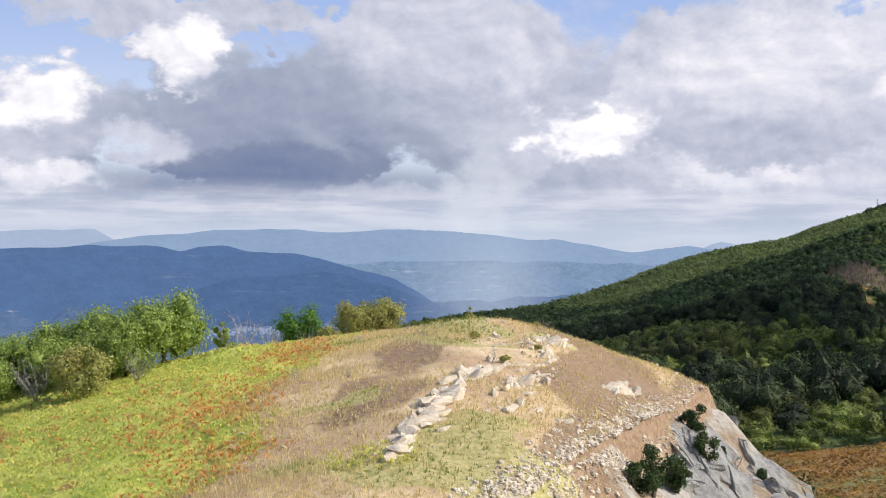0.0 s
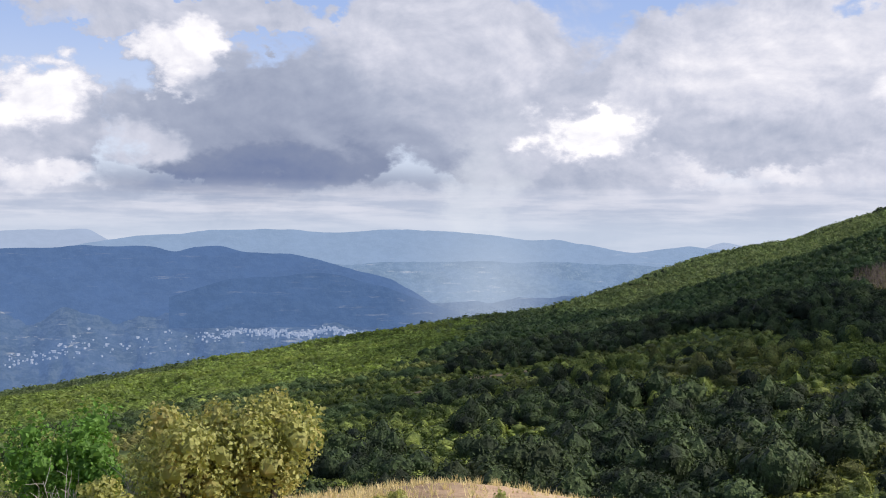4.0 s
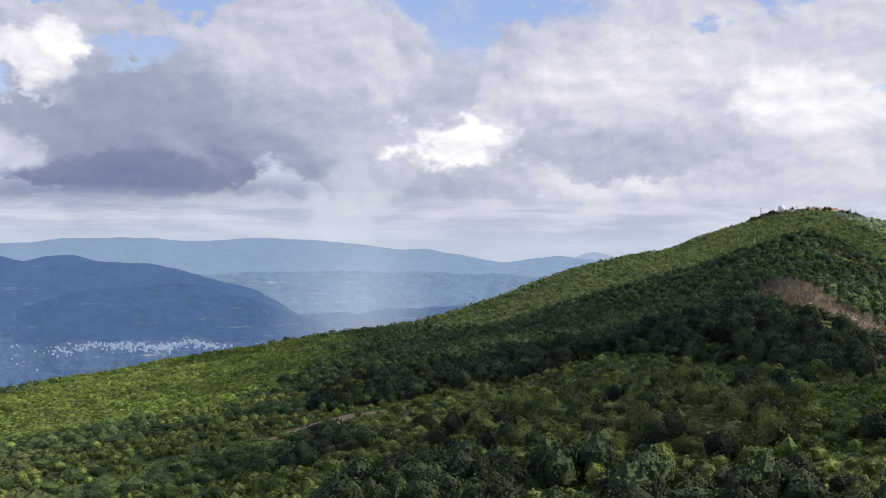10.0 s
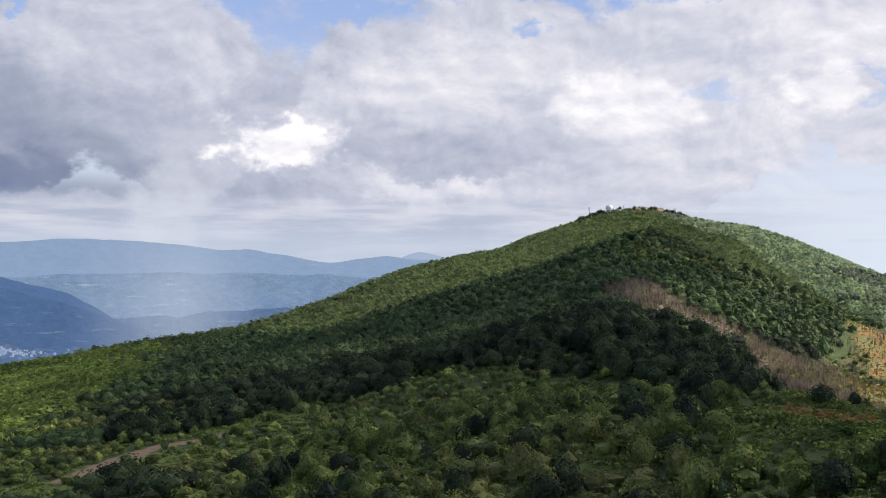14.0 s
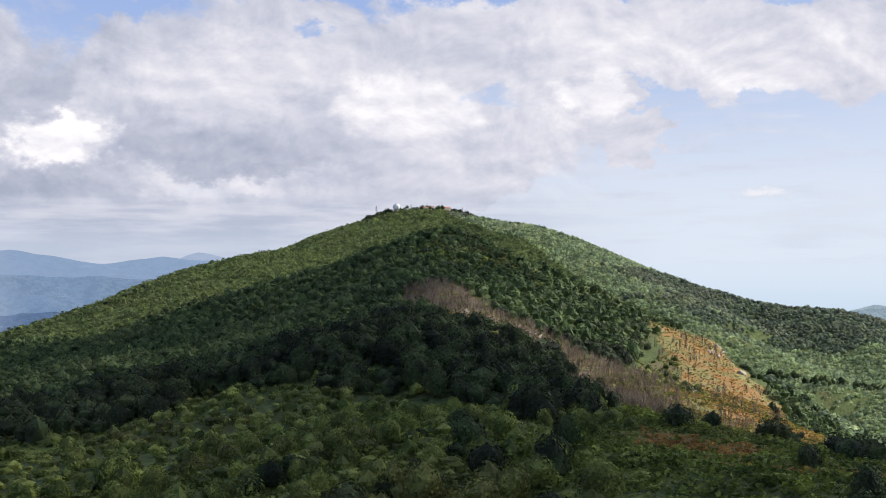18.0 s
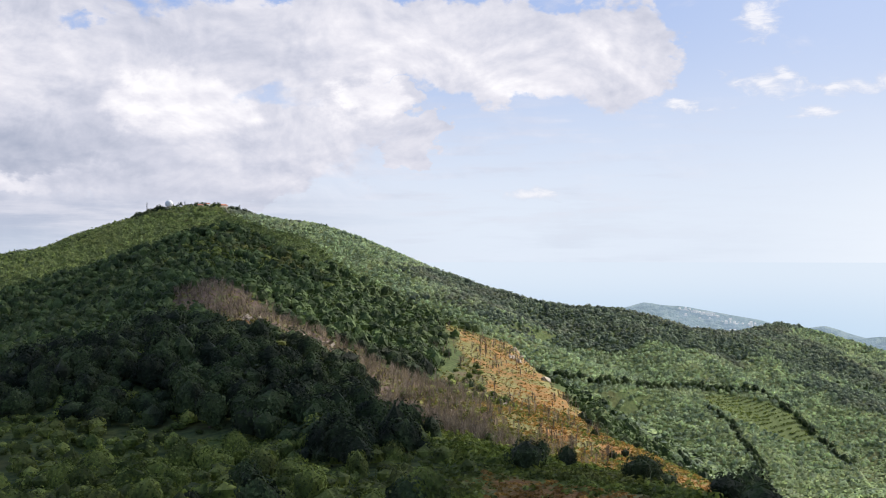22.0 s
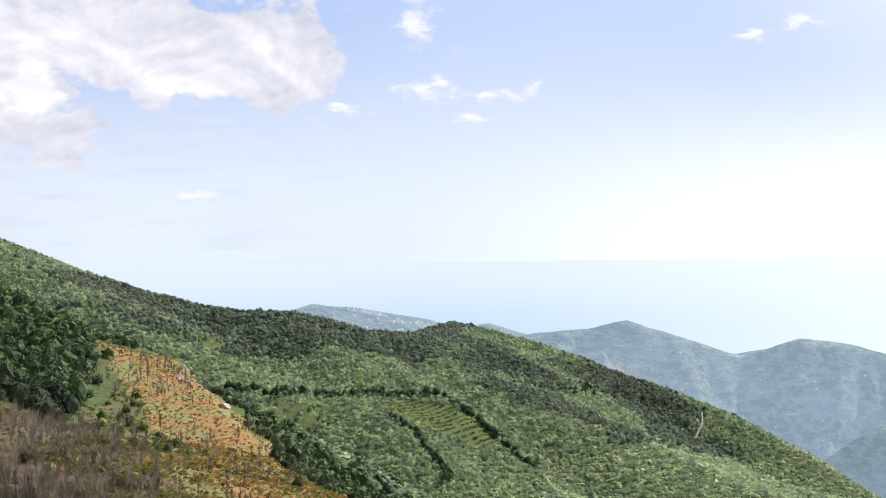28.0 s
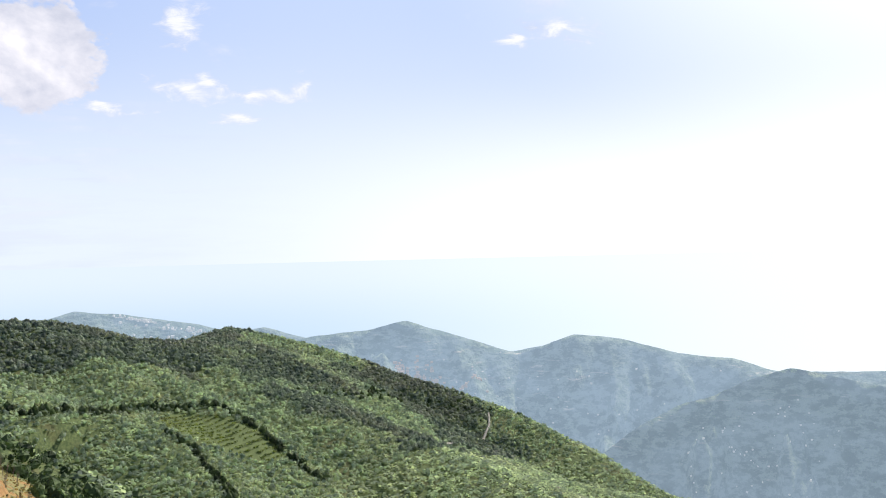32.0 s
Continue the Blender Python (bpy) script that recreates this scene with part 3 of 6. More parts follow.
def snag_shape(rs, twigs=14, spread=0.5):
    """A bare tree of unit height: a trunk with thin upward branches, as three-sided spikes."""
    vs, fs, k = [], [], 0

    def spike(a, b, r):
        nonlocal k
        d = unit(b - a)
        u = unit(np.cross(d, [0.3, 0.9, 0.1]))
        w_ = np.cross(d, u)
        ring = [a + r * (u * math.cos(t) + w_ * math.sin(t)) for t in (0, 2.1, 4.2)]
        vs.extend(ring + [b])
        fs.extend([[k, k + 1, k + 3], [k + 1, k + 2, k + 3], [k + 2, k, k + 3]])
        k += 4
    top = np.array([rs.normal() * 0.05, rs.normal() * 0.05, 1.0])
    spike(np.zeros(3), top, 0.019)
    for _ in range(twigs):
        h = rs.uniform(0.2, 0.85)
        a = top * h
        ang, long = rs.uniform(0, 6.28), rs.uniform(0.15, 0.45) * (1.15 - h)
        b = a + np.array([math.cos(ang) * spread, math.sin(ang) * spread, rs.uniform(0.4, 1.0)]) * long
        spike(a, b, 0.012)
        spike(a * 0.4 + b * 0.6, b * 0.8 + a * 0.2 + np.array([rs.normal() * 0.06, rs.normal() * 0.06, 0.10]), 0.007)
    return np.array(vs), np.array(fs)


def gather(spots, shapes, seed):
    """Arrays for many turned and scaled copies of the shapes. spots: x, y, z, radius, height factor."""
    rs = np.random.RandomState(seed)
    vs, fs, k = [], [], 0
    pick = rs.randint(len(shapes), size=len(spots))
    for s_, (v, f) in enumerate(shapes):
        mine = spots[pick == s_]
        if not len(mine):
            continue
        turn = rs.uniform(0, 6.283, len(mine))
        c, n = np.cos(turn)[:, None], np.sin(turn)[:, None]
        x = (v[None, :, 0] * c - v[None, :, 1] * n) * mine[:, 3:4] + mine[:, 0:1]
        y = (v[None, :, 0] * n + v[None, :, 1] * c) * mine[:, 3:4] + mine[:, 1:2]
        z = v[None, :, 2] * mine[:, 3:4] * mine[:, 4:5] + mine[:, 2:3]
        vs.append(np.stack([x, y, z], -1).reshape(-1, 3))
        fs.append((f[None] + k + (np.arange(len(mine)) * len(v))[:, None, None]).reshape(-1, 3))
        k += len(mine) * len(v)
    return np.concatenate(vs), np.concatenate(fs)


def stand(name, spots, shapes, mat, label, category="forest"):
    """Many plants in one object."""
    v, f = gather(np.asarray(spots), shapes, len(name) + len(spots))
    return tagged(link(name, v, f, mat, smooth=False), label, category, kind="stuff")


def scatter(x0, x1, y0, y1, gap, seed):
    rs = np.random.RandomState(seed)
    x, y = np.meshgrid(np.arange(x0, x1, gap), np.arange(y0, y1, gap))
    x = x.ravel() + rs.uniform(-0.5, 0.5, x.size) * gap
    y = y.ravel() + rs.uniform(-0.5, 0.5, y.size) * gap
    return x, y, rs


def grown(x, y, rs, r_lo, r_hi, tall=(0.85, 1.35), sink=0.12):
    r = r_lo + (r_hi - r_lo) * rs.rand(len(x)) ** 1.6
    return np.stack([x, y, lie(x, y) - sink * r, r, rs.uniform(*tall, len(x))], -1)


rs0 = np.random.RandomState(3)
NEAR = [crown_shape(1, 300, rs0, (0.06, 0.125), 20, 0.60) for _ in range(7)]
MID = [crown_shape(1, 170, rs0, (0.07, 0.135), 18, 0.62) for _ in range(6)]
FARC = [crown_shape(0, 7, rs0, (0.20, 0.36)) for _ in range(8)]
FLANK_TREE = [crown_shape(0, 24, rs0, (0.16, 0.30), 12, 0.64) for _ in range(6)]
FAR = [crown_shape(None, 15, rs0, (0.30, 0.50)) for _ in range(10)]
BUSH = [crown_shape(0, 58, rs0, (0.10, 0.20), 14, 0.62) for _ in range(6)]
SNAG = [snag_shape(rs0, 22, 0.5) for _ in range(6)]


def twig_shape(rs, spikes=52):
    """A leafless crown of unit height: thin blades fanning upwards from a short stem."""
    vs, fs = [], []
    for k in range(spikes):
        a, lean = rs.uniform(0, 6.28), rs.uniform(0.04, 0.48)
        h0 = rs.uniform(0.05, 0.6)
        b = np.array([math.cos(a) * lean * 0.3 * h0, math.sin(a) * lean * 0.3 * h0, h0])
        tip = np.array([math.cos(a) * lean, math.sin(a) * lean, min(1.05, h0 + rs.uniform(0.3, 0.6))])
        side = np.array([-math.sin(a), math.cos(a), 0]) * rs.uniform(0.005, 0.012)
        i = len(vs)
        vs += [b - side, b + side, tip]
        fs.append([i, i + 1, i + 2])
    return np.array(vs), np.array(fs)


TWIGS = [twig_shape(rs0) for _ in range(6)]


def in_view(x, y):
    """The stretch of the plan that lies before the flight line."""
    edge = np.minimum.reduce([211 + 1.5 * (x - 9), 306 + 0.84 * (x - 34), 399 + 0.45 * (x - 91), 499 + 0.09 * (x - 186), 2.6 * x])
    return (y > edge - 12) & (x > -0.42 * y - 12)


def bare_spot(x, y):
    c = cover_of(x, y)
    return np.maximum.reduce([c["dry"], c["rust"], c["soil"], c["stone"]])


def open_nose(x, y):
    """The treeless nose of the hill and the slope below the rusty spur."""
    wobble = 14 * fbm(x, y, 40, 3, 35)
    nose_ = along(x, y, [(180, 458, 0), (250, 527, 0), (335, 612, 0), (405, 695, 0)])[0] < 50 + wobble
    return nose_ | (along(x, y, [(512, 900, 0), (455, 830, 0), (385, 752, 0), (335, 690, 0)])[0] < 34 + wobble)


def strip_below(x, y):
    """The open strip of low growth along the foot of the dead wood."""
    return (cover_of(x + 9, y + 16)["burnt"] > 0.5) & (cover_of(x, y)["burnt"] < 0.5)


def in_dead(x, y):
    """The belt of dead trees on the spur."""
    return cover_of(x, y)["burnt"]


def dark_wood(x, y):
    """Where tall oaks close up: 1, else scrub."""
    open_ = fbm(x, y, 110, 4, 41) + 0.3 * fbm(x, y, 25, 2, 43)
    open_ = open_ + 1.0 * np.exp(-((x - 112) / 62) ** 2 - ((y - 560) / 190) ** 2)
    open_ = open_ - 1.1 * np.exp(-((x - 225) / 60) ** 2 - ((y - 640) / 110) ** 2)
    open_ = open_ + 0.45 * step01(-x, -40, 20) * step01(720 - y, 0, 60)
    return 1 - step01(open_, 0.1, 0.5)


def lit_wood(x, y):
    """The chestnut woods on the western shelf, where sunlight is put into paler leaves."""
    return step01(-x + 0.12 * (y - 900) + 40 * fbm(x, y, 90, 3, 47), -10, 30) * step01(y - 0.35 * np.maximum(x + 160, 0) + 20 * fbm(x, y, 50, 3, 49), 742, 775)


# foreground slope, 150 to 700 m off
x, y, rs = scatter(-260, 400, 150, 820, 5.6, 1)
free = (bare_spot(x, y) < 0.4) & (in_dead(x, y) < 0.5) & (in_dead(x + 9, y + 16) < 0.5) & (np.hypot(x, y - 80) > 70) & in_view(x, y)
tall_oak = rs.rand(len(x)) < dark_wood(x, y) * 0.85
free = free & ~(open_nose(x, y) & (rs.rand(len(x)) < 0.96))
oak, scrub = free & tall_oak, free & ~tall_oak & (rs.rand(len(x)) > 0.75 * cover_of(x, y)["glade"])
close = (y < 520 + 0.3 * x) & (x > -90)
stand("oak_forest", grown(x[oak & close], y[oak & close], rs, 2.2, 4.8, (0.9, 1.5)), NEAR, m_oak, "dark green oak forest in dense rounded crowns")
shelf = free & (rs.rand(len(x)) < lit_wood(x, y))
oak, scrub = oak & ~shelf, scrub & ~shelf
stand("chestnut_forest", grown(x[shelf], y[shelf], rs, 2.6, 4.4, (0.55, 0.9), 0.1), FLANK_TREE, m_chestnut_sunlit, "bright green chestnut coppice at the shelf's near edge")
west = oak & ~close & (x < 0)
stand("oak_forest", grown(x[west], y[west], rs, 2.2, 4.4, (0.7, 1.1)), MID, m_flank, "dark green oak forest above the chestnut shelf")
close = close | (x < 0)
stand("oak_forest", grown(x[oak & ~close], y[oak & ~close], rs, 2.2, 4.8, (0.9, 1.5)), MID, m_oak, "dark green oak forest on the middle slope")
by_knoll = scrub & (y < 360)
scrub = scrub & ~by_knoll
stand("scrub", grown(x[by_knoll], y[by_knoll], rs, 1.2, 2.8, (0.7, 1.2)), NEAR, m_scrub, "green scrub of bushes on the slope below the cliff")
stand("scrub", grown(x[scrub], y[scrub], rs, 1.2, 3.0, (0.7, 1.2)), BUSH, m_scrub, "lighter green scrub of low bushes and young trees")
x, y, rs = scatter(-110, 360, 330, 700, 2.9, 11)
low_ = (cover_of(x, y)["glade"] > 0.3) & (bare_spot(x, y) < 0.3) & (rs.rand(len(x)) < 0.8)
stand("bramble", grown(x[low_], y[low_], rs, 0.6, 1.4, (0.5, 0.9)), FAR, m_scrub, "low green bramble and broom in the clearings", "shrub")
x, y, rs = scatter(-90, 330, 150, 520, 3.0, 12)
low_ = (bare_spot(x, y) < 0.3) & in_view(x, y) & (np.hypot(x, y - 80) > 75) & (rs.rand(len(x)) < 0.85)
stand("undergrowth", grown(x[low_], y[low_], rs, 0.7, 1.7, (0.5, 1.0)), FAR, m_scrub, "tangled green undergrowth between the trees", "shrub")
x, y, rs = scatter(-300, 460, 820, 1560, 6.3, 2)
free = (bare_spot(x, y) < 0.4) & (in_dead(x, y) < 0.5) & ~open_nose(x, y) & (y < 1560 + 0.5 * np.maximum(x, -60))
pale = rs.rand(len(x)) < lit_wood(x, y)
olive_ = free & ~pale & (rs.rand(len(x)) < 0.75 * step01(1.2 - np.hypot((x - 425) / 70, (y - 1035) / 70), 0, 0.5))
pale = pale | olive_
stand("oak_forest", grown(x[olive_], y[olive_], rs, 1.8, 3.8, (0.7, 1.2)), FLANK_TREE, m_scrub, "olive and browning young oaks on the knob's top")
stand("oak_forest", grown(x[free & ~pale], y[free & ~pale], rs, 2.2, 4.6, (0.8, 1.35)), FLANK_TREE, m_flank, "dark green oak forest on the hill's flank")
pale = pale & ~olive_
stand("chestnut_forest", grown(x[free & pale], y[free & pale], rs, 2.8, 4.8, (0.55, 0.9), 0.15), FAR, m_chestnut_sunlit, "bright green chestnut forest on a gentle shelf")
x, y, rs = scatter(400, 700, 560, 1180, 8.5, 3)
free = (bare_spot(x, y) < 0.4) & (in_dead(x, y) < 0.5) & ~open_nose(x, y)
stand("oak_forest", grown(x[free], y[free], rs, 2.0, 4.4), FLANK_TREE, m_flank, "green oak forest behind the rusty spur")
x, y, rs = scatter(230, 420, 580, 960, 3.6, 4)
dead = (in_dead(x, y) > 0.4) & (rs.rand(len(x)) < 0.62 + 0.3 * fbm(x, y, 30, 3, 38))
stand("dead_trees", grown(x[dead], y[dead], rs, 4.0, 7.5, (0.9, 1.1), 0.02), TWIGS, m_dead, "grey-brown dead trees standing on the burnt spur")
x, y, rs = scatter(230, 560, 590, 960, 3.8, 14)
thin_ = (along(x, y, [(512, 900, 0), (455, 830, 0), (385, 752, 0), (330, 685, 0), (275, 635, 0)])[0] < 46) & (rs.rand(len(x)) < 0.20 + 0.26 * fbm(x, y, 30, 3, 37))
stand("dead_trees", grown(x[thin_], y[thin_], rs, 3.0, 7.5, (0.9, 1.1), 0.02), TWIGS[:3] + SNAG, m_dead, "scattered grey dead trees between burnt wood and rusty slope")
x, y, rs = scatter(-700, 960, 1400, 2290, 6.8, 5)
crest_d, crest_side, _ = along(x, y, MAIN)
free = ((crest_side < 0) | (crest_d < 55) | (y < 1500)) & (crest_d < 700) & ((x > 460) | (x < -300) | (y > 1560))
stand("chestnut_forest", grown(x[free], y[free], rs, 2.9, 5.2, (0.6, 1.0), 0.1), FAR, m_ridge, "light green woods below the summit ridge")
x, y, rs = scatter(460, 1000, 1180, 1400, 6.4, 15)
stand("chestnut_forest", grown(x, y, rs, 2.8, 4.8, (0.6, 0.95), 0.1), FAR, m_valley_hazed, "green woods in the dip behind the knob")
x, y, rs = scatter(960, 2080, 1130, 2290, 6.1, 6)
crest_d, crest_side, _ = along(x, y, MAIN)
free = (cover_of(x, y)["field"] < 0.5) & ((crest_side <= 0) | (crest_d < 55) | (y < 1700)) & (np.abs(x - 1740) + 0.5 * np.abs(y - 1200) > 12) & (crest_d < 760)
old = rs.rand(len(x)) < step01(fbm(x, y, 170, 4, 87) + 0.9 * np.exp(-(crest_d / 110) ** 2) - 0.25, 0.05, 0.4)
# old wood lifted towards pale blue-grey: haze is in the base colour
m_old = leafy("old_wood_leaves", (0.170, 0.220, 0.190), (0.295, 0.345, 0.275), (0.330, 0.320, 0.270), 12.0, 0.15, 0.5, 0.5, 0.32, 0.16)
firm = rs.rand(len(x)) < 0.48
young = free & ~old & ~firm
stand("valley_forest", grown(x[young], y[young], rs, 2.5, 4.6, (0.45, 0.8), 0.1), FAR, m_valley_hazed, "green coppice woods on the far side of the valley")
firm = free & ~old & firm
stand("valley_forest", grown(x[firm], y[firm], rs, 2.0, 3.6, (0.8, 1.25), 0.0), FARC, m_valley_hazed, "taller single trees among the coppice across the valley")
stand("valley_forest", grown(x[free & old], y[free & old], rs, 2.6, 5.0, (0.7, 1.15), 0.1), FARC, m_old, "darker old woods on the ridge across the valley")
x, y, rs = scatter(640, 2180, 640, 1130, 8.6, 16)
stand("valley_forest", grown(x, y, rs, 3.8, 6.4, (0.45, 0.8), 0.1), FAR, m_valley_hazed, "green woods in the valley bottom")
x, y, rs = scatter(-760, -260, 560, 1400, 7.0, 7)
free = in_view(x, y)
x, y = x[free], y[free]
stand("chestnut_forest", grown(x, y, rs, 3.0, 5.2, (0.55, 0.85), 0.15), FAR, m_chestnut_sunlit, "bright green chestnut woods on the lower slope")


def row_of(line, gap, r, jitter, seed):
    rs = np.random.RandomState(seed)
    pts = []
    for (ax, ay), (bx, by) in zip(line, line[1:]):
        n = max(2, int(math.hypot(bx - ax, by - ay) / gap))
        t = np.arange(n) / n
        pts.append(np.stack([ax + t * (bx - ax), ay + t * (by - ay)], -1))
    p = np.concatenate(pts) + rs.normal(size=(sum(map(len, pts)), 2)) * jitter
    p = p[rs.rand(len(p)) < 0.85]
    p = p + np.stack([4 * wave(p[:, 0], p[:, 1], 60, 5), 4 * wave(p[:, 0], p[:, 1], 60, 8)], -1)
    return grown(p[:, 0], p[:, 1], rs, *r, (0.9, 1.5))


m_hedge = leafy("hedge_leaves", (0.060, 0.095, 0.046), (0.110, 0.150, 0.070), (0.130, 0.155, 0.075), 9.0, 0.15, 0.5)
# dark tree lines that bound the plantation across the valley
stand("tree_line", row_of([(1000, 1385), (1070, 1370), (1169, 1379), (1218, 1387), (1278, 1367), (1332, 1338), (1311, 1289), (1282, 1237), (1260, 1192), (1250, 1150)], 2.8, (2.8, 5.6), 3.5, 61), FARC, m_hedge, "dark tree line along the plantation's edge")
stand("tree_line", row_of([(1177, 1303), (1160, 1258), (1131, 1217), (1110, 1180), (1080, 1145)], 2.8, (2.6, 5.0), 2.5, 62), FARC, m_hedge, "dark hedge running down the valley slope")
stand("tree_line", row_of([(1560, 1360), (1614, 1341), (1803, 1349), (1883, 1288), (1926, 1247)], 5, (2.5, 5.5), 10, 63), FARC, m_hedge, "dark tree line on the far ridge flank")
stand("ridge_trees", row_of([(100, 1610), (210, 1677), (326, 1740), (449, 1853), (640, 2056), (800, 2170)], 8, (1.8, 3.2), 5, 65), FLANK_TREE, m_oak, "thin line of taller trees along the summit ridge")
stand("tree_line", row_of([(60, 1570), (98, 1580), (212, 1590), (312, 1642), (414, 1692)], 4, (2.6, 4.2), 2, 66), FLANK_TREE, m_oak, "dark tall trees in a line at the foot of the ridge")
rows_x, rows_y, rs = scatter(1180, 1460, 1180, 1400, 7.0, 64)
rows_y = np.round(rows_y / 9.0) * 9.0
inside_ = cover_of(rows_x, rows_y)["field"] > 0.5
stand("plantation", grown(rows_x[inside_], rows_y[inside_], rs, 1.8, 2.8, (0.7, 1.0)), FAR, m_scrub, "rows of small planted trees on a green field", "orchard")


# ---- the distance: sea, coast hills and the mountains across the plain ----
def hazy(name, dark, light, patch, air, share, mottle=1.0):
    """Land far off: its own cover, with haze painted over it as a share of emission."""
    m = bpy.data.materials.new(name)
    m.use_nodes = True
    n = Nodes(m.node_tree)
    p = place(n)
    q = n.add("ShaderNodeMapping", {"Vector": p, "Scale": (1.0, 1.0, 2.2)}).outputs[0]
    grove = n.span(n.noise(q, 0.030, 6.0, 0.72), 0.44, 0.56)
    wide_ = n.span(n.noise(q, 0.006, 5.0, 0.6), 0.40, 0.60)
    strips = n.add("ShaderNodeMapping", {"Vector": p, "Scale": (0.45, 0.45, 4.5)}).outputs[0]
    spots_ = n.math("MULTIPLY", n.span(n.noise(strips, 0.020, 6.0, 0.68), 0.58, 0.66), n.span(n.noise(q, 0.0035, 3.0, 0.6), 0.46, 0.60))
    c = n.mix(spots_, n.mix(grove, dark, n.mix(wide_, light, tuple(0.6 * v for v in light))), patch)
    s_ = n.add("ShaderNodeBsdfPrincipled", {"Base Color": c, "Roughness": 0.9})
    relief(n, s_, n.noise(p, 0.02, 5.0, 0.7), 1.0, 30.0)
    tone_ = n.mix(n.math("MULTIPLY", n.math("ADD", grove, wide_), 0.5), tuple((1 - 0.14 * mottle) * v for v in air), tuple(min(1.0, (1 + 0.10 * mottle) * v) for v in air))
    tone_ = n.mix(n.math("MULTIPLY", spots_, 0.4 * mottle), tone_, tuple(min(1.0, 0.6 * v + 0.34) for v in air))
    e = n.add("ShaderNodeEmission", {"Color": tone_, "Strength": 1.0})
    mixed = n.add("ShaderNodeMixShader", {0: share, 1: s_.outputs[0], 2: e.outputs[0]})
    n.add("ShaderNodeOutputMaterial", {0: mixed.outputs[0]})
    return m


def far_ridge(name, crest, foot, r0, r1, mat, label, rough=0.12, seed=0, eye=(2.0, 150.0), fold=0.10):
    """A mountain side seen from afar. crest: bearing and height angle in degrees from the point eye; foot: height angle at its bottom; r0, r1: how far foot and crest are.
    Returns a function that gives the place on it for a bearing and a share of the way up."""
    a = np.arange(crest[0][0], crest[-1][0], 0.1 if fold else 1.0)
    e = np.interp(a, [c[0] for c in crest], [c[1] for c in crest])
    e = np.convolve(np.pad(e, 6, mode="edge"), np.ones(13) / 13, "valid") * 0.5 + e * 0.5
    e = e + rough * fbm(a * 10, a * 0, 14, 5, seed)
    rows = np.linspace(0, 1, 40)
    A, T = np.meshgrid(a, rows)
    dip = np.sin(T * math.pi)
    E = foot + (e[None] - foot) * (T + fold * dip * fbm(A * 10 + 14 * T, T * 60, 20, 4, seed + 3))
    R = r0 + (r1 - r0) * (T + 0.10 * dip * fbm(A * 10 - 10 * T, T * 45, 16, 4, seed + 9))
    x, y, z = eye[0] + R * np.sin(np.radians(A)), eye[1] + R * np.cos(np.radians(A)), R * np.tan(np.radians(E))
    back = np.stack([x[-1] * 1.02, y[-1] * 1.02, z[-1] - 200], -1)
    i = np.arange((len(rows) + 1) * len(a)).reshape(len(rows) + 1, len(a))
    f = np.stack([i[:-1, :-1], i[:-1, 1:], i[1:, 1:], i[1:, :-1]], -1).reshape(-1, 4)
    ob = link(name, np.concatenate([np.stack([x, y, z], -1).reshape(-1, 3), back]), f, mat)
    tagged(ob, label, "backdrop", kind="structure")

    def spot(bearing, up):
        j = np.clip(((bearing - a[0]) / (a[1] - a[0])).astype(int), 0, len(a) - 1)
        t_up = np.clip(up, 0, 0.999) * 39
        k = t_up.astype(int)
        return np.stack([g[k, j] + (t_up - k) * (g[k + 1, j] - g[k, j]) for g in (x, y, z)], -1)
    return spot


# tone and share of the glow that paints the haze on each range
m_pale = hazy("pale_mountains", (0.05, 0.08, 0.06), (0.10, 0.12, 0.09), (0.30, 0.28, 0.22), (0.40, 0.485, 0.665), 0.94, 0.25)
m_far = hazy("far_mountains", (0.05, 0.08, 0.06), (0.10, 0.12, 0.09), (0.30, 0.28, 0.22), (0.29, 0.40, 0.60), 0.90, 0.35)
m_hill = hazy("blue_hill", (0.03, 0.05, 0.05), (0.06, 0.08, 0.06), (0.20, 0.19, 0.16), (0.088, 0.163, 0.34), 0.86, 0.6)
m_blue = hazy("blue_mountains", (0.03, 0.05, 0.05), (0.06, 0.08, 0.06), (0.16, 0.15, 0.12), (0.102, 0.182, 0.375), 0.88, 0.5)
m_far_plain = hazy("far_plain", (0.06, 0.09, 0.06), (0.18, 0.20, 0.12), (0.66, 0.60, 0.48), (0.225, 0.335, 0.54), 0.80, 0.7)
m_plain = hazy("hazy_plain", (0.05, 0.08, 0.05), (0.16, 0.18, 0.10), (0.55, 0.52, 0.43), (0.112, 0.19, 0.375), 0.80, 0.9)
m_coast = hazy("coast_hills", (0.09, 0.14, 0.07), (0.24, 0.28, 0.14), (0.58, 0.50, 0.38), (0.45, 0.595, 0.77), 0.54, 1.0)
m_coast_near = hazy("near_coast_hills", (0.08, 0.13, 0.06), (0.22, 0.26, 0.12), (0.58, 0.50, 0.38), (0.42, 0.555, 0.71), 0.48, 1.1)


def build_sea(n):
    # all emission: haze by height and sun glare by position, painted into the colour
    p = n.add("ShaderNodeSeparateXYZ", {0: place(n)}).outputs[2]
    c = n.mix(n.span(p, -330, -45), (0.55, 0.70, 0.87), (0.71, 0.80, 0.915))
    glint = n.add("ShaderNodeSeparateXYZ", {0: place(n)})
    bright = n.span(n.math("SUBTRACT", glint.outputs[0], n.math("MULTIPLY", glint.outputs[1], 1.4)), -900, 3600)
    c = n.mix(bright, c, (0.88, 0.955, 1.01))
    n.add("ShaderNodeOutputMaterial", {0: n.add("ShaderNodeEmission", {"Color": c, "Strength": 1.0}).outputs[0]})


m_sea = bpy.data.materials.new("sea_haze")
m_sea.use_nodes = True
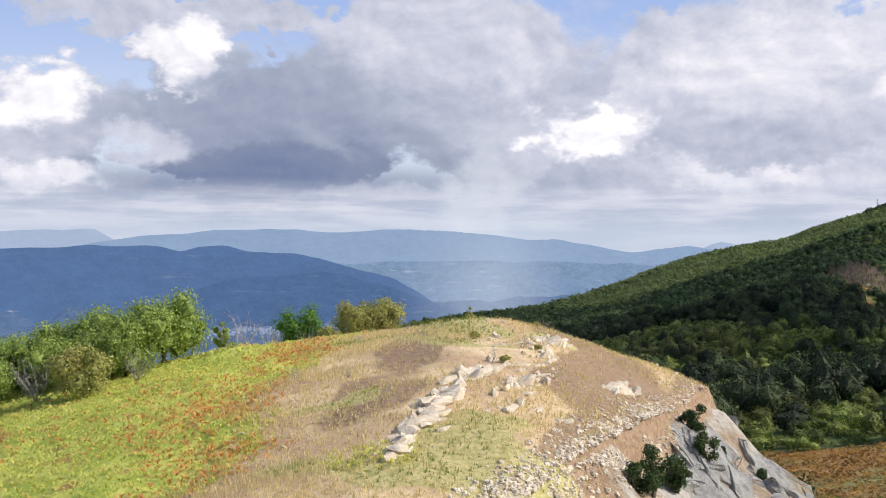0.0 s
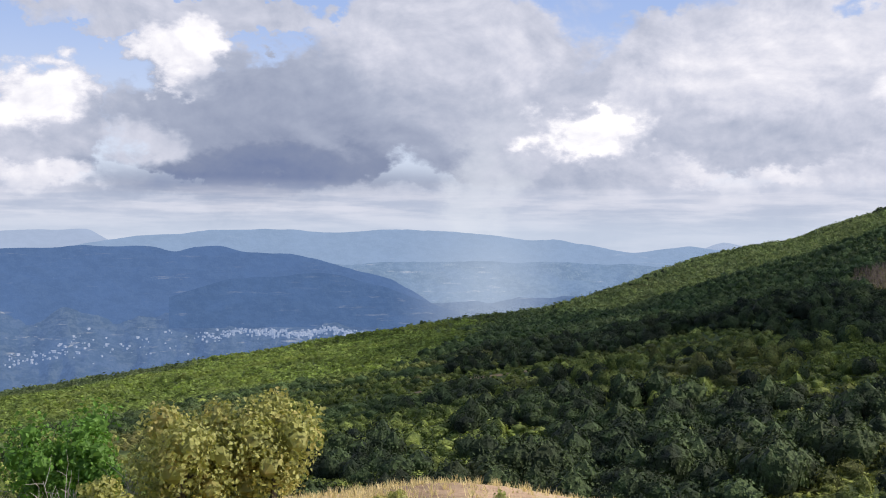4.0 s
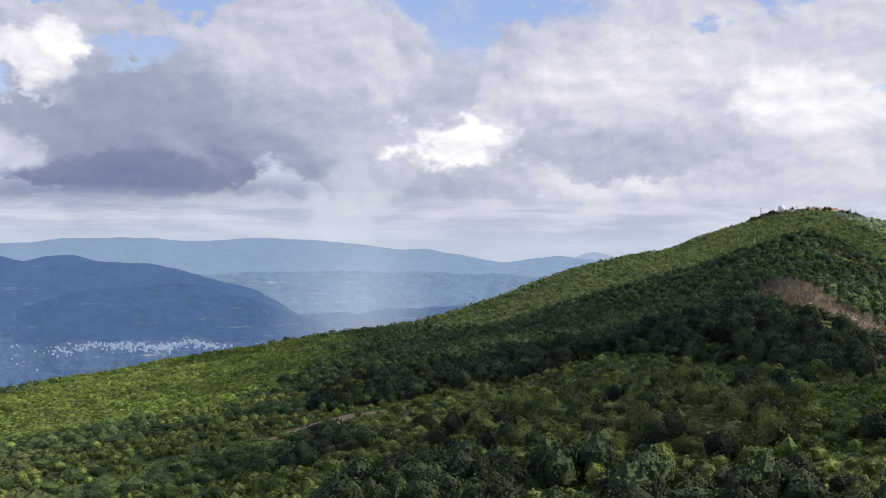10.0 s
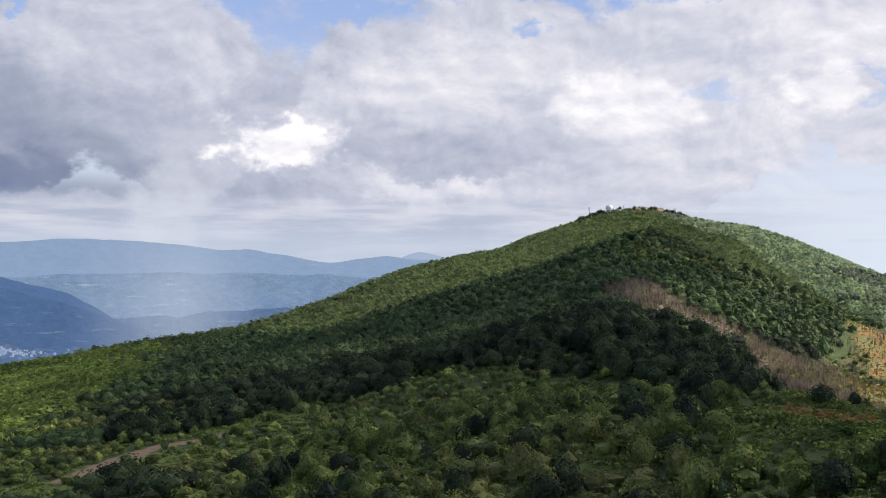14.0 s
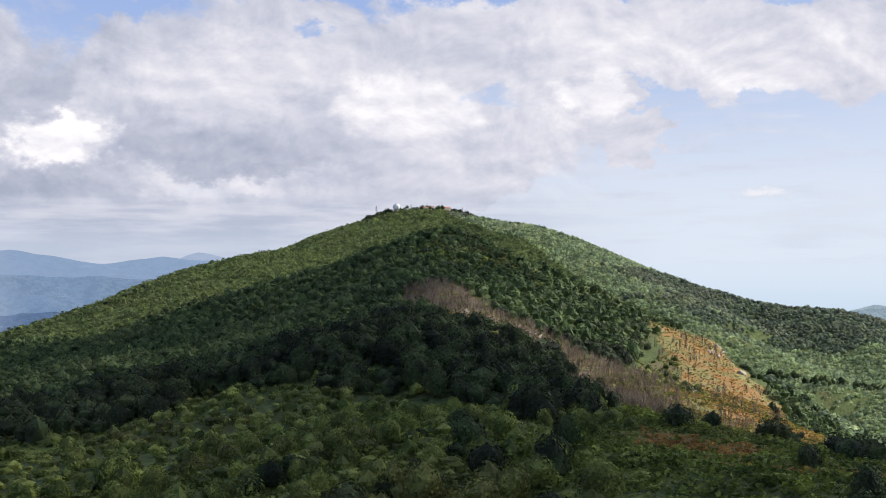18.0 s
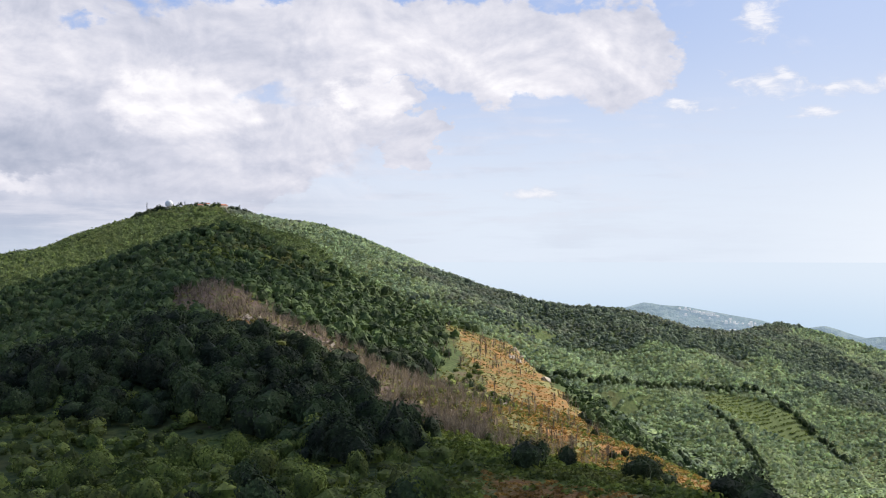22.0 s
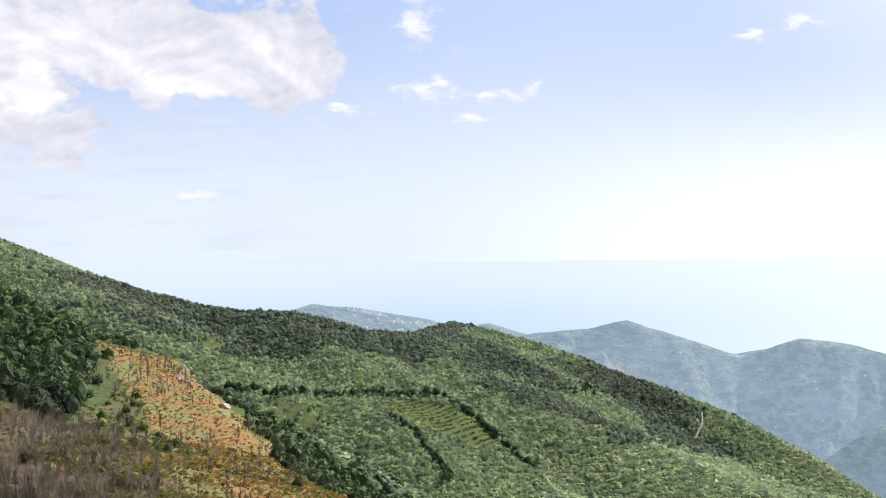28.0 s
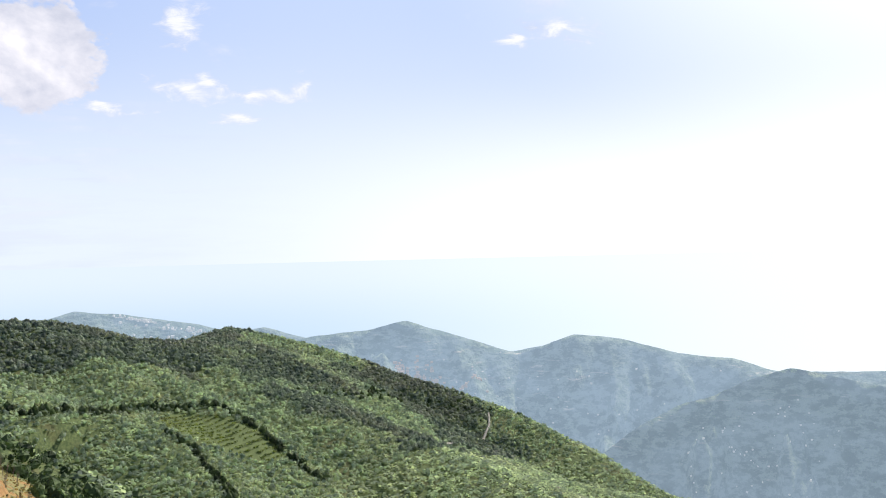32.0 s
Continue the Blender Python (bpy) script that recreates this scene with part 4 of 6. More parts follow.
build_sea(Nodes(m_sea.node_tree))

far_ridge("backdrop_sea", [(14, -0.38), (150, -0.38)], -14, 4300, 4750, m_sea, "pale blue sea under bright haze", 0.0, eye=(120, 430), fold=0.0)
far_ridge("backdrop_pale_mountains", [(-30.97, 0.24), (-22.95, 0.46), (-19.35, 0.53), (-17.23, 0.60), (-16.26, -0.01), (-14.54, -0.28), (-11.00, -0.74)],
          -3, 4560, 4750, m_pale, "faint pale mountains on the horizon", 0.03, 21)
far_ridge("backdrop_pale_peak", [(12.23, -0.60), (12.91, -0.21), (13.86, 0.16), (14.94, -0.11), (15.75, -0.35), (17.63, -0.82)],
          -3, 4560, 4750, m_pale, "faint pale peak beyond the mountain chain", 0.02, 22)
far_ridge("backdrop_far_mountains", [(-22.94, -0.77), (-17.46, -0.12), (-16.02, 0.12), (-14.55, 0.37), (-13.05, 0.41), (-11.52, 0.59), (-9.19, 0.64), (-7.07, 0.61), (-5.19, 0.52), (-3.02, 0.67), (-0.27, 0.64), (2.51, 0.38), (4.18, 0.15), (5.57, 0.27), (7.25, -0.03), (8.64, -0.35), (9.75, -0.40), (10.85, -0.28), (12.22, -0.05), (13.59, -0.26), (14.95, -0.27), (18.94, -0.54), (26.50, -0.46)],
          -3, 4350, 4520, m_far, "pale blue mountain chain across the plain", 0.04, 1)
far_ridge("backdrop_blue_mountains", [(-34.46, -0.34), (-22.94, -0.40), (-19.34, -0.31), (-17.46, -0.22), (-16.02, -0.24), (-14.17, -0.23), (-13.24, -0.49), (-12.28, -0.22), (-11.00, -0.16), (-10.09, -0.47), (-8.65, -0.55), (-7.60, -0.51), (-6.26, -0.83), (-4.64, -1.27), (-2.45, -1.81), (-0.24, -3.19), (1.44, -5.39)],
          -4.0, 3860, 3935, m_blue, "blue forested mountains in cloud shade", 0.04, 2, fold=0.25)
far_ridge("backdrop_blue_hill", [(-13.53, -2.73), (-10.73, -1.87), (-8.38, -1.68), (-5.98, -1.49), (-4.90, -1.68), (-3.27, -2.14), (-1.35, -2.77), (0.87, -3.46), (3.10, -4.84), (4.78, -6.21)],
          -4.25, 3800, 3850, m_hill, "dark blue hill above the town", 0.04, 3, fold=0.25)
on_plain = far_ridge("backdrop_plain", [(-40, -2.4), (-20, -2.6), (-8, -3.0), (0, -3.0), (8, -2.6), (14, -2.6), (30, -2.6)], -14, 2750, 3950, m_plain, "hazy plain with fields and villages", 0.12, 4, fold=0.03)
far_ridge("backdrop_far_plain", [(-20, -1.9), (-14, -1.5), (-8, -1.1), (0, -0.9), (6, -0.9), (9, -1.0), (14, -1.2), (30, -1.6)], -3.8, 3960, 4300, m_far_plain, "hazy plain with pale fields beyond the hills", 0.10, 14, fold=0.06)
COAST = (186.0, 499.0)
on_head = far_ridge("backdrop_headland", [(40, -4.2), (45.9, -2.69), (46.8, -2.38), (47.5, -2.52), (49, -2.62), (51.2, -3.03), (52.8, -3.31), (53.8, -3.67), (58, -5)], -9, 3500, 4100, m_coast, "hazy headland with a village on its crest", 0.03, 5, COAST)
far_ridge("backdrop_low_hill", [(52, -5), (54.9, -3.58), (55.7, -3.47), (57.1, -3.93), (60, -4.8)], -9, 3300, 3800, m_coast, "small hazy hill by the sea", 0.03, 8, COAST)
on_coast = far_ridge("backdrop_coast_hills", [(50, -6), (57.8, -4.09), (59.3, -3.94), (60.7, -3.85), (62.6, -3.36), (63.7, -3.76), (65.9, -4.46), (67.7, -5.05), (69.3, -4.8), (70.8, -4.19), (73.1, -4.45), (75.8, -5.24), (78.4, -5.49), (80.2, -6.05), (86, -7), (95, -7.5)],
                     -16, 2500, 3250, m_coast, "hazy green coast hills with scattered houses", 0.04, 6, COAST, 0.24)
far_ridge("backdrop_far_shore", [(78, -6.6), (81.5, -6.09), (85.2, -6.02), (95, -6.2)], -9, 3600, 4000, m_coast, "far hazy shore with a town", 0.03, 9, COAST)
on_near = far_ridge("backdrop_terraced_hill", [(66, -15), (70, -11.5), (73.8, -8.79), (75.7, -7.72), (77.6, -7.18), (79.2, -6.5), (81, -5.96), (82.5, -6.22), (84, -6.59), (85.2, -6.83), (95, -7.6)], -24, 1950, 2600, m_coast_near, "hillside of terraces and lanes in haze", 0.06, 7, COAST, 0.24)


# ---- things on the knoll ----
def part(name, bm, mat, parent, label=""):
    """A bmesh, or arrays of vertices and faces, as one mesh object under a thing or part."""
    if isinstance(bm, tuple):
        ob = link(name, bm[0], bm[1], mat, smooth=False)
    else:
        me = bpy.data.meshes.new(name)
        bm.to_mesh(me)
        bm.free()
        me.materials.append(mat)
        ob = new(name, me)
    ob.parent = parent
    if label:
        ob["label"] = label
    return ob


def thing(name, label, category, group="", at=(0, 0, 0)):
    ob = new(name)
    ob.location = at
    return tagged(ob, label, category, group)


def height(x, y):
    return float(lie(np.array([x]), np.array([y]))[0])


def build_lime(n, s):
    tc = n.add("ShaderNodeTexCoord").outputs["Object"]
    p = place(n)
    who = n.add("ShaderNodeObjectInfo").outputs["Random"]
    fine, mid = n.noise(p, 9.0, 7.0, 0.7), n.noise(p, 1.6, 6.0, 0.65)
    c = n.mix(n.span(mid, 0.3, 0.7), (0.54, 0.45, 0.35), (0.76, 0.67, 0.55))
    c = n.mix(n.math("MULTIPLY", n.span(fine, 0.55, 0.72), 0.7), c, (0.25, 0.22, 0.18))
    c = n.mix(n.math("MULTIPLY", n.span(n.noise(p, 3.0, 5.0, 0.7), 0.56, 0.66), 0.6), c, (0.42, 0.29, 0.15))
    c = n.mix(n.math("MULTIPLY", who, 0.25), c, (0.46, 0.39, 0.30))
    n.put(s.inputs["Base Color"], c)
    cracks = n.add("ShaderNodeTexVoronoi", {"Vector": p, "Scale": 2.3}, feature="DISTANCE_TO_EDGE").outputs["Distance"]
    relief(n, s, n.math("ADD", fine, n.math("MULTIPLY", n.span(cracks, 0.0, 0.10), 0.3)), 0.8, 0.06)


m_lime = material("limestone", build_lime, 0.85, 0.2)


def build_cliff(n, s):
    p = place(n)
    streak = n.noise(n.add("ShaderNodeMapping", {"Vector": p, "Scale": (1.2, 1.2, 0.25)}).outputs[0], 1.0, 7.0, 0.7)
    fine = n.noise(p, 5.0, 7.0, 0.7)
    c = n.mix(n.span(streak, 0.35, 0.65), (0.29, 0.28, 0.275), (0.48, 0.47, 0.45))
    c = n.mix(n.math("MULTIPLY", n.span(fine, 0.56, 0.7), 0.7), c, (0.16, 0.15, 0.13))
    c = n.mix(n.math("MULTIPLY", n.span(n.noise(p, 0.5, 5.0, 0.7), 0.55, 0.64), 0.8), c, (0.36, 0.29, 0.19))
    n.put(s.inputs["Base Color"], c)
    relief(n, s, n.math("ADD", streak, fine), 1.0, 0.25)


m_cliff = material("cliff_rock", build_cliff, 0.85, 0.2)


def bark_maker(name, dark, light):
    def build(n, s):
        p = place(n)
        g = n.noise(n.add("ShaderNodeMapping", {"Vector": p, "Scale": (9.0, 9.0, 1.5)}).outputs[0], 1.0, 5.0, 0.6)
        n.put(s.inputs["Base Color"], n.mix(n.span(g, 0.35, 0.65), dark, light))
        relief(n, s, g, 0.8, 0.03)
    return material(name, build, 0.9, 0.1)


m_bark = bark_maker("bark", (0.07, 0.055, 0.04), (0.17, 0.14, 0.11))
m_grey_wood = bark_maker("dead_wood", (0.22, 0.19, 0.17), (0.42, 0.38, 0.35))


def foliage(name, dark, light, tint=None):
    def build(n, s):
        geo = n.add("ShaderNodeNewGeometry")
        c = n.mix(geo.outputs["Random Per Island"], dark, light)
        c = n.mix(n.math("MULTIPLY", n.span(n.noise(geo.outputs["Position"], 0.8, 3.0, 0.6), 0.5, 0.7), 0.6), c, tint or light)
        n.put(s.inputs["Base Color"], c)
    return material(name, build, 0.55, 0.3, 0.38)


m_leaf = foliage("green_leaves", (0.165, 0.240, 0.056), (0.400, 0.480, 0.135))
m_leaf_bright = foliage("fresh_leaves", (0.075, 0.160, 0.025), (0.150, 0.290, 0.050))
m_leaf_olive = foliage("olive_leaves", (0.230, 0.235, 0.075), (0.440, 0.430, 0.150), (0.50, 0.38, 0.16))
m_leaf_dark = foliage("dark_leaves", (0.025, 0.048, 0.016), (0.060, 0.095, 0.030))
m_fern = foliage("green_bracken", (0.390, 0.430, 0.090), (0.740, 0.710, 0.230), (0.80, 0.60, 0.24))
m_fern_rust = foliage("rusty_bracken", (0.520, 0.230, 0.085), (0.760, 0.400, 0.150), (0.70, 0.52, 0.22))
m_straw = foliage("dry_grass", (0.430, 0.330, 0.185), (0.820, 0.690, 0.430), (0.64, 0.50, 0.27))
m_grass_green = foliage("green_grass", (0.160, 0.200, 0.050), (0.320, 0.340, 0.100), (0.38, 0.33, 0.12))


def limb(a, b, r0, r1, sides=6):
    """A tapered branch between two points: vertices and triangles."""
    a, b = np.array(a, float), np.array(b, float)
    d = unit(b - a)
    u = unit(np.cross(d, [0.31, 0.88, 0.36]))
    w_ = np.cross(d, u)
    t = np.arange(sides) * 2 * math.pi / sides
    ring = np.cos(t)[:, None] * u + np.sin(t)[:, None] * w_
    mid = (a + b) / 2 + unit(np.cross(d, w_)) * 0.06 * np.linalg.norm(b - a)
    v = np.concatenate([a + ring * r0, mid + ring * (r0 + r1) / 2, b + ring * r1])
    f = []
    for k in range(2):
        for i in range(sides):
            j = (i + 1) % sides
            p = k * sides
            f += [[p + i, p + j, p + sides + j], [p + i, p + sides + j, p + sides + i]]
    return v, np.array(f)


def merge(pieces):
    vs, fs, k = [], [], 0
    for v, f in pieces:
        vs.append(v)
        fs.append(f + k)
        k += len(v)
    return np.concatenate(vs), np.concatenate(fs)


def leaf_crown(rs, wide, low, top, lobes, cards, size, fill=0.6):
    """A crown of leaf sprays gathered in uneven clumps with gaps between; half width, and heights of its underside and top."""
    mid, half = (low + top) / 2, (top - low) / 2
    c = unit(rs.normal(size=(lobes, 3)) - [0, 0, 0.12]) * rs.uniform(0.3, 0.80, lobes)[:, None]
    c = c * [wide, wide, half] + [0, 0, mid]
    r = rs.uniform(0.22, 0.44, lobes) * min(wide, half * 1.25)
    cards = int(1.5 * cards)
    pick = rs.choice(lobes, cards, p=r ** 2 / (r ** 2).sum())
    way = unit(rs.normal(size=(cards, 3)) + [0, 0, 0.25])
    at = c[pick] + way * (r[pick] * rs.uniform(fill, 1.1, cards))[:, None]
    v, f = tufts(at, way, 0.8 * rs.uniform(*size, cards), rs, 0.3)
    pieces = [(v, f)]
    for k in range(lobes):
        bv, bf = ball(1)
        pieces.append((bv * r[k] * 0.42 * (1 + 0.12 * rs.normal(size=(len(bv), 1))) + c[k], bf))
    return merge(pieces), c


def tree(name, label, x, y, h, wide, mat, seed, low=0.05, cards=2600, size=(0.06, 0.14), lobes=16, group="", bark=None, sink=0.15):
    """Trunk, limbs and crown."""
    rs = np.random.RandomState(seed)
    ob = thing(name, label, "bush" if "bush" in name or "shrub" in name else "tree", group, (x, y, height(x, y) - sink))
    (cv, cf), tips = leaf_crown(rs, wide, h * low, h, lobes, cards, size)
    fork = np.array([rs.normal() * 0.08 * h, rs.normal() * 0.08 * h, h * 0.42])
    part("trunk", limb((0, 0, -0.3), fork, 0.035 * h, 0.022 * h, 8), bark or m_bark, ob)
    for tip in tips[:5]:
        part("limb", limb(fork * rs.uniform(0.6, 1.0), tip, 0.016 * h, 0.006 * h, 5), bark or m_bark, ob)
    part("crown", (cv, cf), mat, ob)
    return ob


TREES = "trees on the knoll"
tree("oak_tree", "round green oak at the knoll's western edge", -19.0, 79.5, 5.3, 3.3, m_leaf, 101, 0.0, cards=7500, lobes=60, group=TREES)
tree("oak_tree", "green oak with a dense uneven crown", -22.8, 79, 4.9, 3.3, m_leaf, 102, 0.0, cards=7000, lobes=56, group=TREES)
tree("oak_tree", "green oak leaning over the bracken", -26.6, 80, 4.8, 3.6, m_leaf, 103, 0.0, cards=7000, lobes=56, group=TREES)
tree("oak_tree", "green oak behind the bracken slope", -30.6, 81, 4.7, 3.6, m_leaf, 104, 0.0, cards=6000, lobes=50, group=TREES)
tree("oak_tree", "green oak closing the row above the bracken", -24.6, 76.5, 3.9, 2.8, m_leaf, 113, 0.0, 5000, lobes=44, group=TREES)
tree("oak_tree", "low spreading oak at the row's end", -29.6, 75.5, 3.6, 2.6, m_leaf, 114, 0.0, 4200, lobes=40, group=TREES)
tree("oak_tree", "young oak filling the gap in the row", -20.9, 77.0, 4.0, 2.6, m_leaf, 115, 0.0, 4600, lobes=44, group=TREES)
tree("hawthorn_tree", "broad grey-green hawthorn above the bracken", -21.8, 70.5, 3.7, 2.2, m_leaf_olive, 105, 0.0, 4200, lobes=32, group=TREES)
tree("oak_tree", "narrow ivy-grown tree beside a dead one", -17.2, 90.5, 4.2, 0.75, m_leaf, 106, 0.1, 1300, lobes=12, group=TREES)
tree("maple_tree", "compact bright green field maple on the crest", -12.2, 100, 5.4, 2.6, m_leaf_bright, 107, 0.16, 3600, lobes=44, group=TREES)
tree("hornbeam_tree", "yellow-green hornbeam bush on the crest", -7.6, 97.2, 4.7, 2.3, m_leaf_olive, 108, 0.0, 4600, lobes=34, group=TREES)
tree("hornbeam_tree", "olive and browning hornbeam beside its neighbour", -5.0, 98.2, 4.4, 2.3, m_leaf_olive, 109, 0.0, 4400, lobes=34, group=TREES)
tree("hornbeam_tree", "low olive bush at the foot of the hornbeams", -9.4, 94.5, 2.0, 1.3, m_leaf_olive, 110, 0.0, 1200, lobes=10, group=TREES)
tree("oak_tree", "low green oak scrub below the crest", -17.5, 96, 2.6, 1.8, m_leaf, 111, 0.05, 1500, lobes=12, group=TREES)
tree("oak_tree", "green oak scrub on the bracken's rim", -27.5, 67, 3.6, 2.2, m_leaf, 112, 0.1, 2000, lobes=14, group=TREES)
for k, (bx, by, bh, bw) in enumerate([(9.9, 54.6, 3.6, 1.25), (11.9, 58.6, 2.1, 0.9), (14.4, 66.6, 2.7, 0.85), (14.6, 64.2, 2.6, 0.85), (9.0, 53.0, 2.0, 0.9), (20.5, 74, 1.3, 0.9), (16.8, 70.5, 0.9, 0.7)]):
    tree("evergreen_bush", "dark evergreen bush rooted in the cliff ledge", bx, by, bh, bw, m_leaf_dark, 120 + k, 0.0, 1000, (0.05, 0.11), 10, "bushes on the cliff")
for k, (bx, by, bh, bw) in enumerate([(2.1, 73.5, 0.75, 0.5), (2.0, 82.3, 1.1, 0.4), (3.6, 66.5, 0.6, 0.55), (6.6, 80.5, 0.7, 0.6), (4.5, 61.0, 0.5, 0.4), (5.8, 71.5, 0.5, 0.5), (-0.4, 88.5, 0.8, 0.6)]):
    tree("small_shrub", "small olive-green shrub in dry grass", bx, by, bh, bw, m_leaf_olive, 140 + k, 0.0, 420, (0.03, 0.07), 7, "shrubs on the dry top")


def dead_shrub(x, y, h, seed, name="dead_shrub", label="bare grey thorn shrub in dry grass", group="dead shrubs"):
    rs = np.random.RandomState(seed)
    ob = thing(name, label, "shrub", group, (x, y, height(x, y) - 0.05))
    stems = []
    for _ in range(9):
        a = rs.uniform(0, 6.28)
        lean = rs.uniform(0.15, 0.8)
        tip = np.array([math.cos(a) * lean, math.sin(a) * lean, rs.uniform(0.6, 1.0)]) * h
        stems.append(limb((0, 0, 0), tip, 0.014 * h, 0.004 * h, 4))
        for _ in range(5):
            t = rs.uniform(0.35, 0.95)
            stems.append(limb(tip * t, tip * t + rs.normal(size=3) * 0.16 * h + [0, 0, 0.16 * h], 0.006 * h, 0.002 * h, 3))
    for k in range(9):
        part("stem", merge(stems[6 * k:6 * k + 6]), m_grey_wood, ob)
    return ob


rs = np.random.RandomState(77)
for k, (bx, by, bh) in enumerate([(-14.6, 95.5, 2.6), (-16.2, 91.5, 3.4), (-11.2, 95.8, 2.2), (-9.8, 98.5, 2.8), (-25.3, 72.5, 2.6), (-29.5, 66.5, 3.2), (-19.5, 73.8, 2.2), (-27.0, 76.0, 3.0), (-13.8, 97.5, 3.0), (-31.5, 62.0, 3.0),
                                  (4.9, 71.2, 0.8), (2.8, 66.0, 0.9), (-5.2, 63.5, 0.7), (-8.2, 64.5, 0.8), (-2.6, 80.0, 0.7), (7.2, 83.0, 0.9), (9.4, 48.0, 1.1), (18.0, 71.0, 1.0), (-5.5, 76.0, 0.6), (6.0, 63.4, 0.6)]):
    dead_shrub(bx, by, bh, 200 + k)


def rock_shape(rs, level=2, cuts=17, flat_=0.75):
    v, f = ball(level)
    for _ in range(cuts):
        w_ = unit(rs.normal(size=3))
        lim = rs.uniform(0.36, 0.74)
        d = v @ w_
        v = v - np.maximum(d - lim, 0)[:, None] * w_
    v = v * (1 + 0.05 * rs.normal(size=(len(v), 1))) * [1, rs.uniform(0.6, 0.95), flat_]
    return v, f


rs = np.random.RandomState(5)
ROCKS = []
for k in range(8):
    v, f = rock_shape(rs)
    ob = link("rock", v, f, m_lime, smooth=False)
    tagged(ob, "pale weathered limestone rock in dry grass", "rock", "rocks of the outcrop")
    ROCKS.append(ob)
used = set()


def lay_rock(x, y, size, rs, sink=0.25, tilt=25, long=1.0, mat=None):
    i = rs.randint(len(ROCKS))
    m = pose(x, y, height(x, y) + size * (0.45 - sink), rs.uniform(-tilt, tilt), rs.uniform(-tilt, tilt), rs.uniform(0, 360)) @ Matrix.Diagonal((size * long, size, size * rs.uniform(0.7, 1.2), 1))
    if i in used:
        ob = copy_thing(ROCKS[i], m)
        ob.matrix_basis = m
    else:
        used.add(i)
        ob = ROCKS[i]
        ob.matrix_basis = m
    return ob


def along_line(line, n, jitter, rs):
    t = np.sort(rs.rand(n)) * (len(line) - 1)
    k = np.minimum(t.astype(int), len(line) - 2)
    p = np.array(line, float)
    return p[k] + (t - k)[:, None] * (p[k + 1] - p[k]) + rs.normal(size=(n, 2)) * jitter


def outcrop(line, n, jit, lo, hi, upright=0.0):
    """Slabs bedded along a line, each sunk into the turf and leaning with the strata."""
    for px_, py_ in along_line(line, n, jit, rs):
        size = lo + (hi - lo) * rs.rand() ** 1.7
        i = rs.randint(len(ROCKS))
        tall = rs.uniform(0.5, 0.85) + upright * rs.rand()
        m = pose(px_, py_, height(px_, py_) + size * rs.uniform(-0.10, 0.10), rs.uniform(-22, 22), rs.uniform(-30, 5), rs.uniform(30, 95)) @ Matrix.Diagonal((size * rs.uniform(1.0, 1.7), size * rs.uniform(0.7, 1.0), size * tall, 1))
        if i in used:
            copy_thing(ROCKS[i], m).matrix_basis = m
        else:
            used.add(i)
            ROCKS[i].matrix_basis = m


outcrop([(-2.4, 46.6), (-1.4, 50), (-0.7, 53), (0.3, 57), (1.6, 61.5), (2.2, 64.5)], 84, 0.36, 0.45, 1.2)
outcrop([(2.6, 54.5), (3.6, 58), (4.4, 61.5), (5.6, 66), (6.4, 71), (7.0, 77)], 70, 0.6, 0.22, 0.72, 0.7)
outcrop([(2.4, 62), (4.0, 66), (5.0, 72)], 14, 0.7, 0.2, 0.62, 0.4)
outcrop([(6.4, 74), (7.8, 76.8)], 20, 0.5, 0.4, 1.0)
outcrop([(9.2, 65.2), (10.0, 66.5), (10.8, 68)], 14, 0.30, 0.5, 1.5)
outcrop([(5.4, 54.2), (5.7, 54.6)], 2, 0.2, 0.4, 0.55)
outcrop([(4.0, 81), (8.0, 84), (12.0, 83), (16.5, 82)], 26, 0.7, 0.18, 0.5)
for line, n, jit, lo, hi in (([(-9, 55), (-6.5, 50), (-7, 44)], 9, 1.0, 0.12, 0.3), ([(-4, 62), (-2, 76), (0, 88)], 22, 2.4, 0.07, 0.2), ([(2.6, 70), (3.2, 76), (3.4, 84)], 16, 0.6, 0.12, 0.42)):
    for px_, py_ in along_line(line, n, jit, rs):
        lay_rock(px_, py_, lo + (hi - lo) * rs.rand() ** 1.9, rs, rs.uniform(0.3, 0.6), 32, rs.uniform(1.0, 1.6))

# rubble along the broken edge of the terrace
spots = along_line([(2.0, 42), (4.2, 46), (8.5, 56), (12, 64), (14.5, 69.5), (18, 79)], 1900, 0.95, rs)
spots = np.concatenate([spots, along_line([(2.0, 42), (4.2, 46), (8.5, 56), (12, 64)], 2200, 0.8, rs)])
small = 0.05 + 0.17 * rs.rand(len(spots)) ** 2.4
STONE = [rock_shape(rs, 1, 7) for _ in range(3)] + [rock_shape(rs, 0, 4) for _ in range(5)]
v, f = gather(np.stack([spots[:, 0], spots[:, 1], ground(spots[:, 0], spots[:, 1]) + 0.02, small, np.ones(len(spots))], -1), STONE, 9)
tagged(link("rubble", v, f, m_lime, smooth=False), "loose pale limestone rubble along the cliff edge", "rubble", kind="stuff")
spots = np.stack([rs.uniform(-6, 18, 700), rs.uniform(42, 90, 700)], -1)
v, f = gather(np.stack([spots[:, 0], spots[:, 1], ground(spots[:, 0], spots[:, 1]), 0.03 + 0.09 * rs.rand(700) ** 2, np.ones(700)], -1), STONE, 10)
tagged(link("pebbles", v, f, m_lime, smooth=False), "small pale stones scattered over dry ground", "stones", kind="stuff")

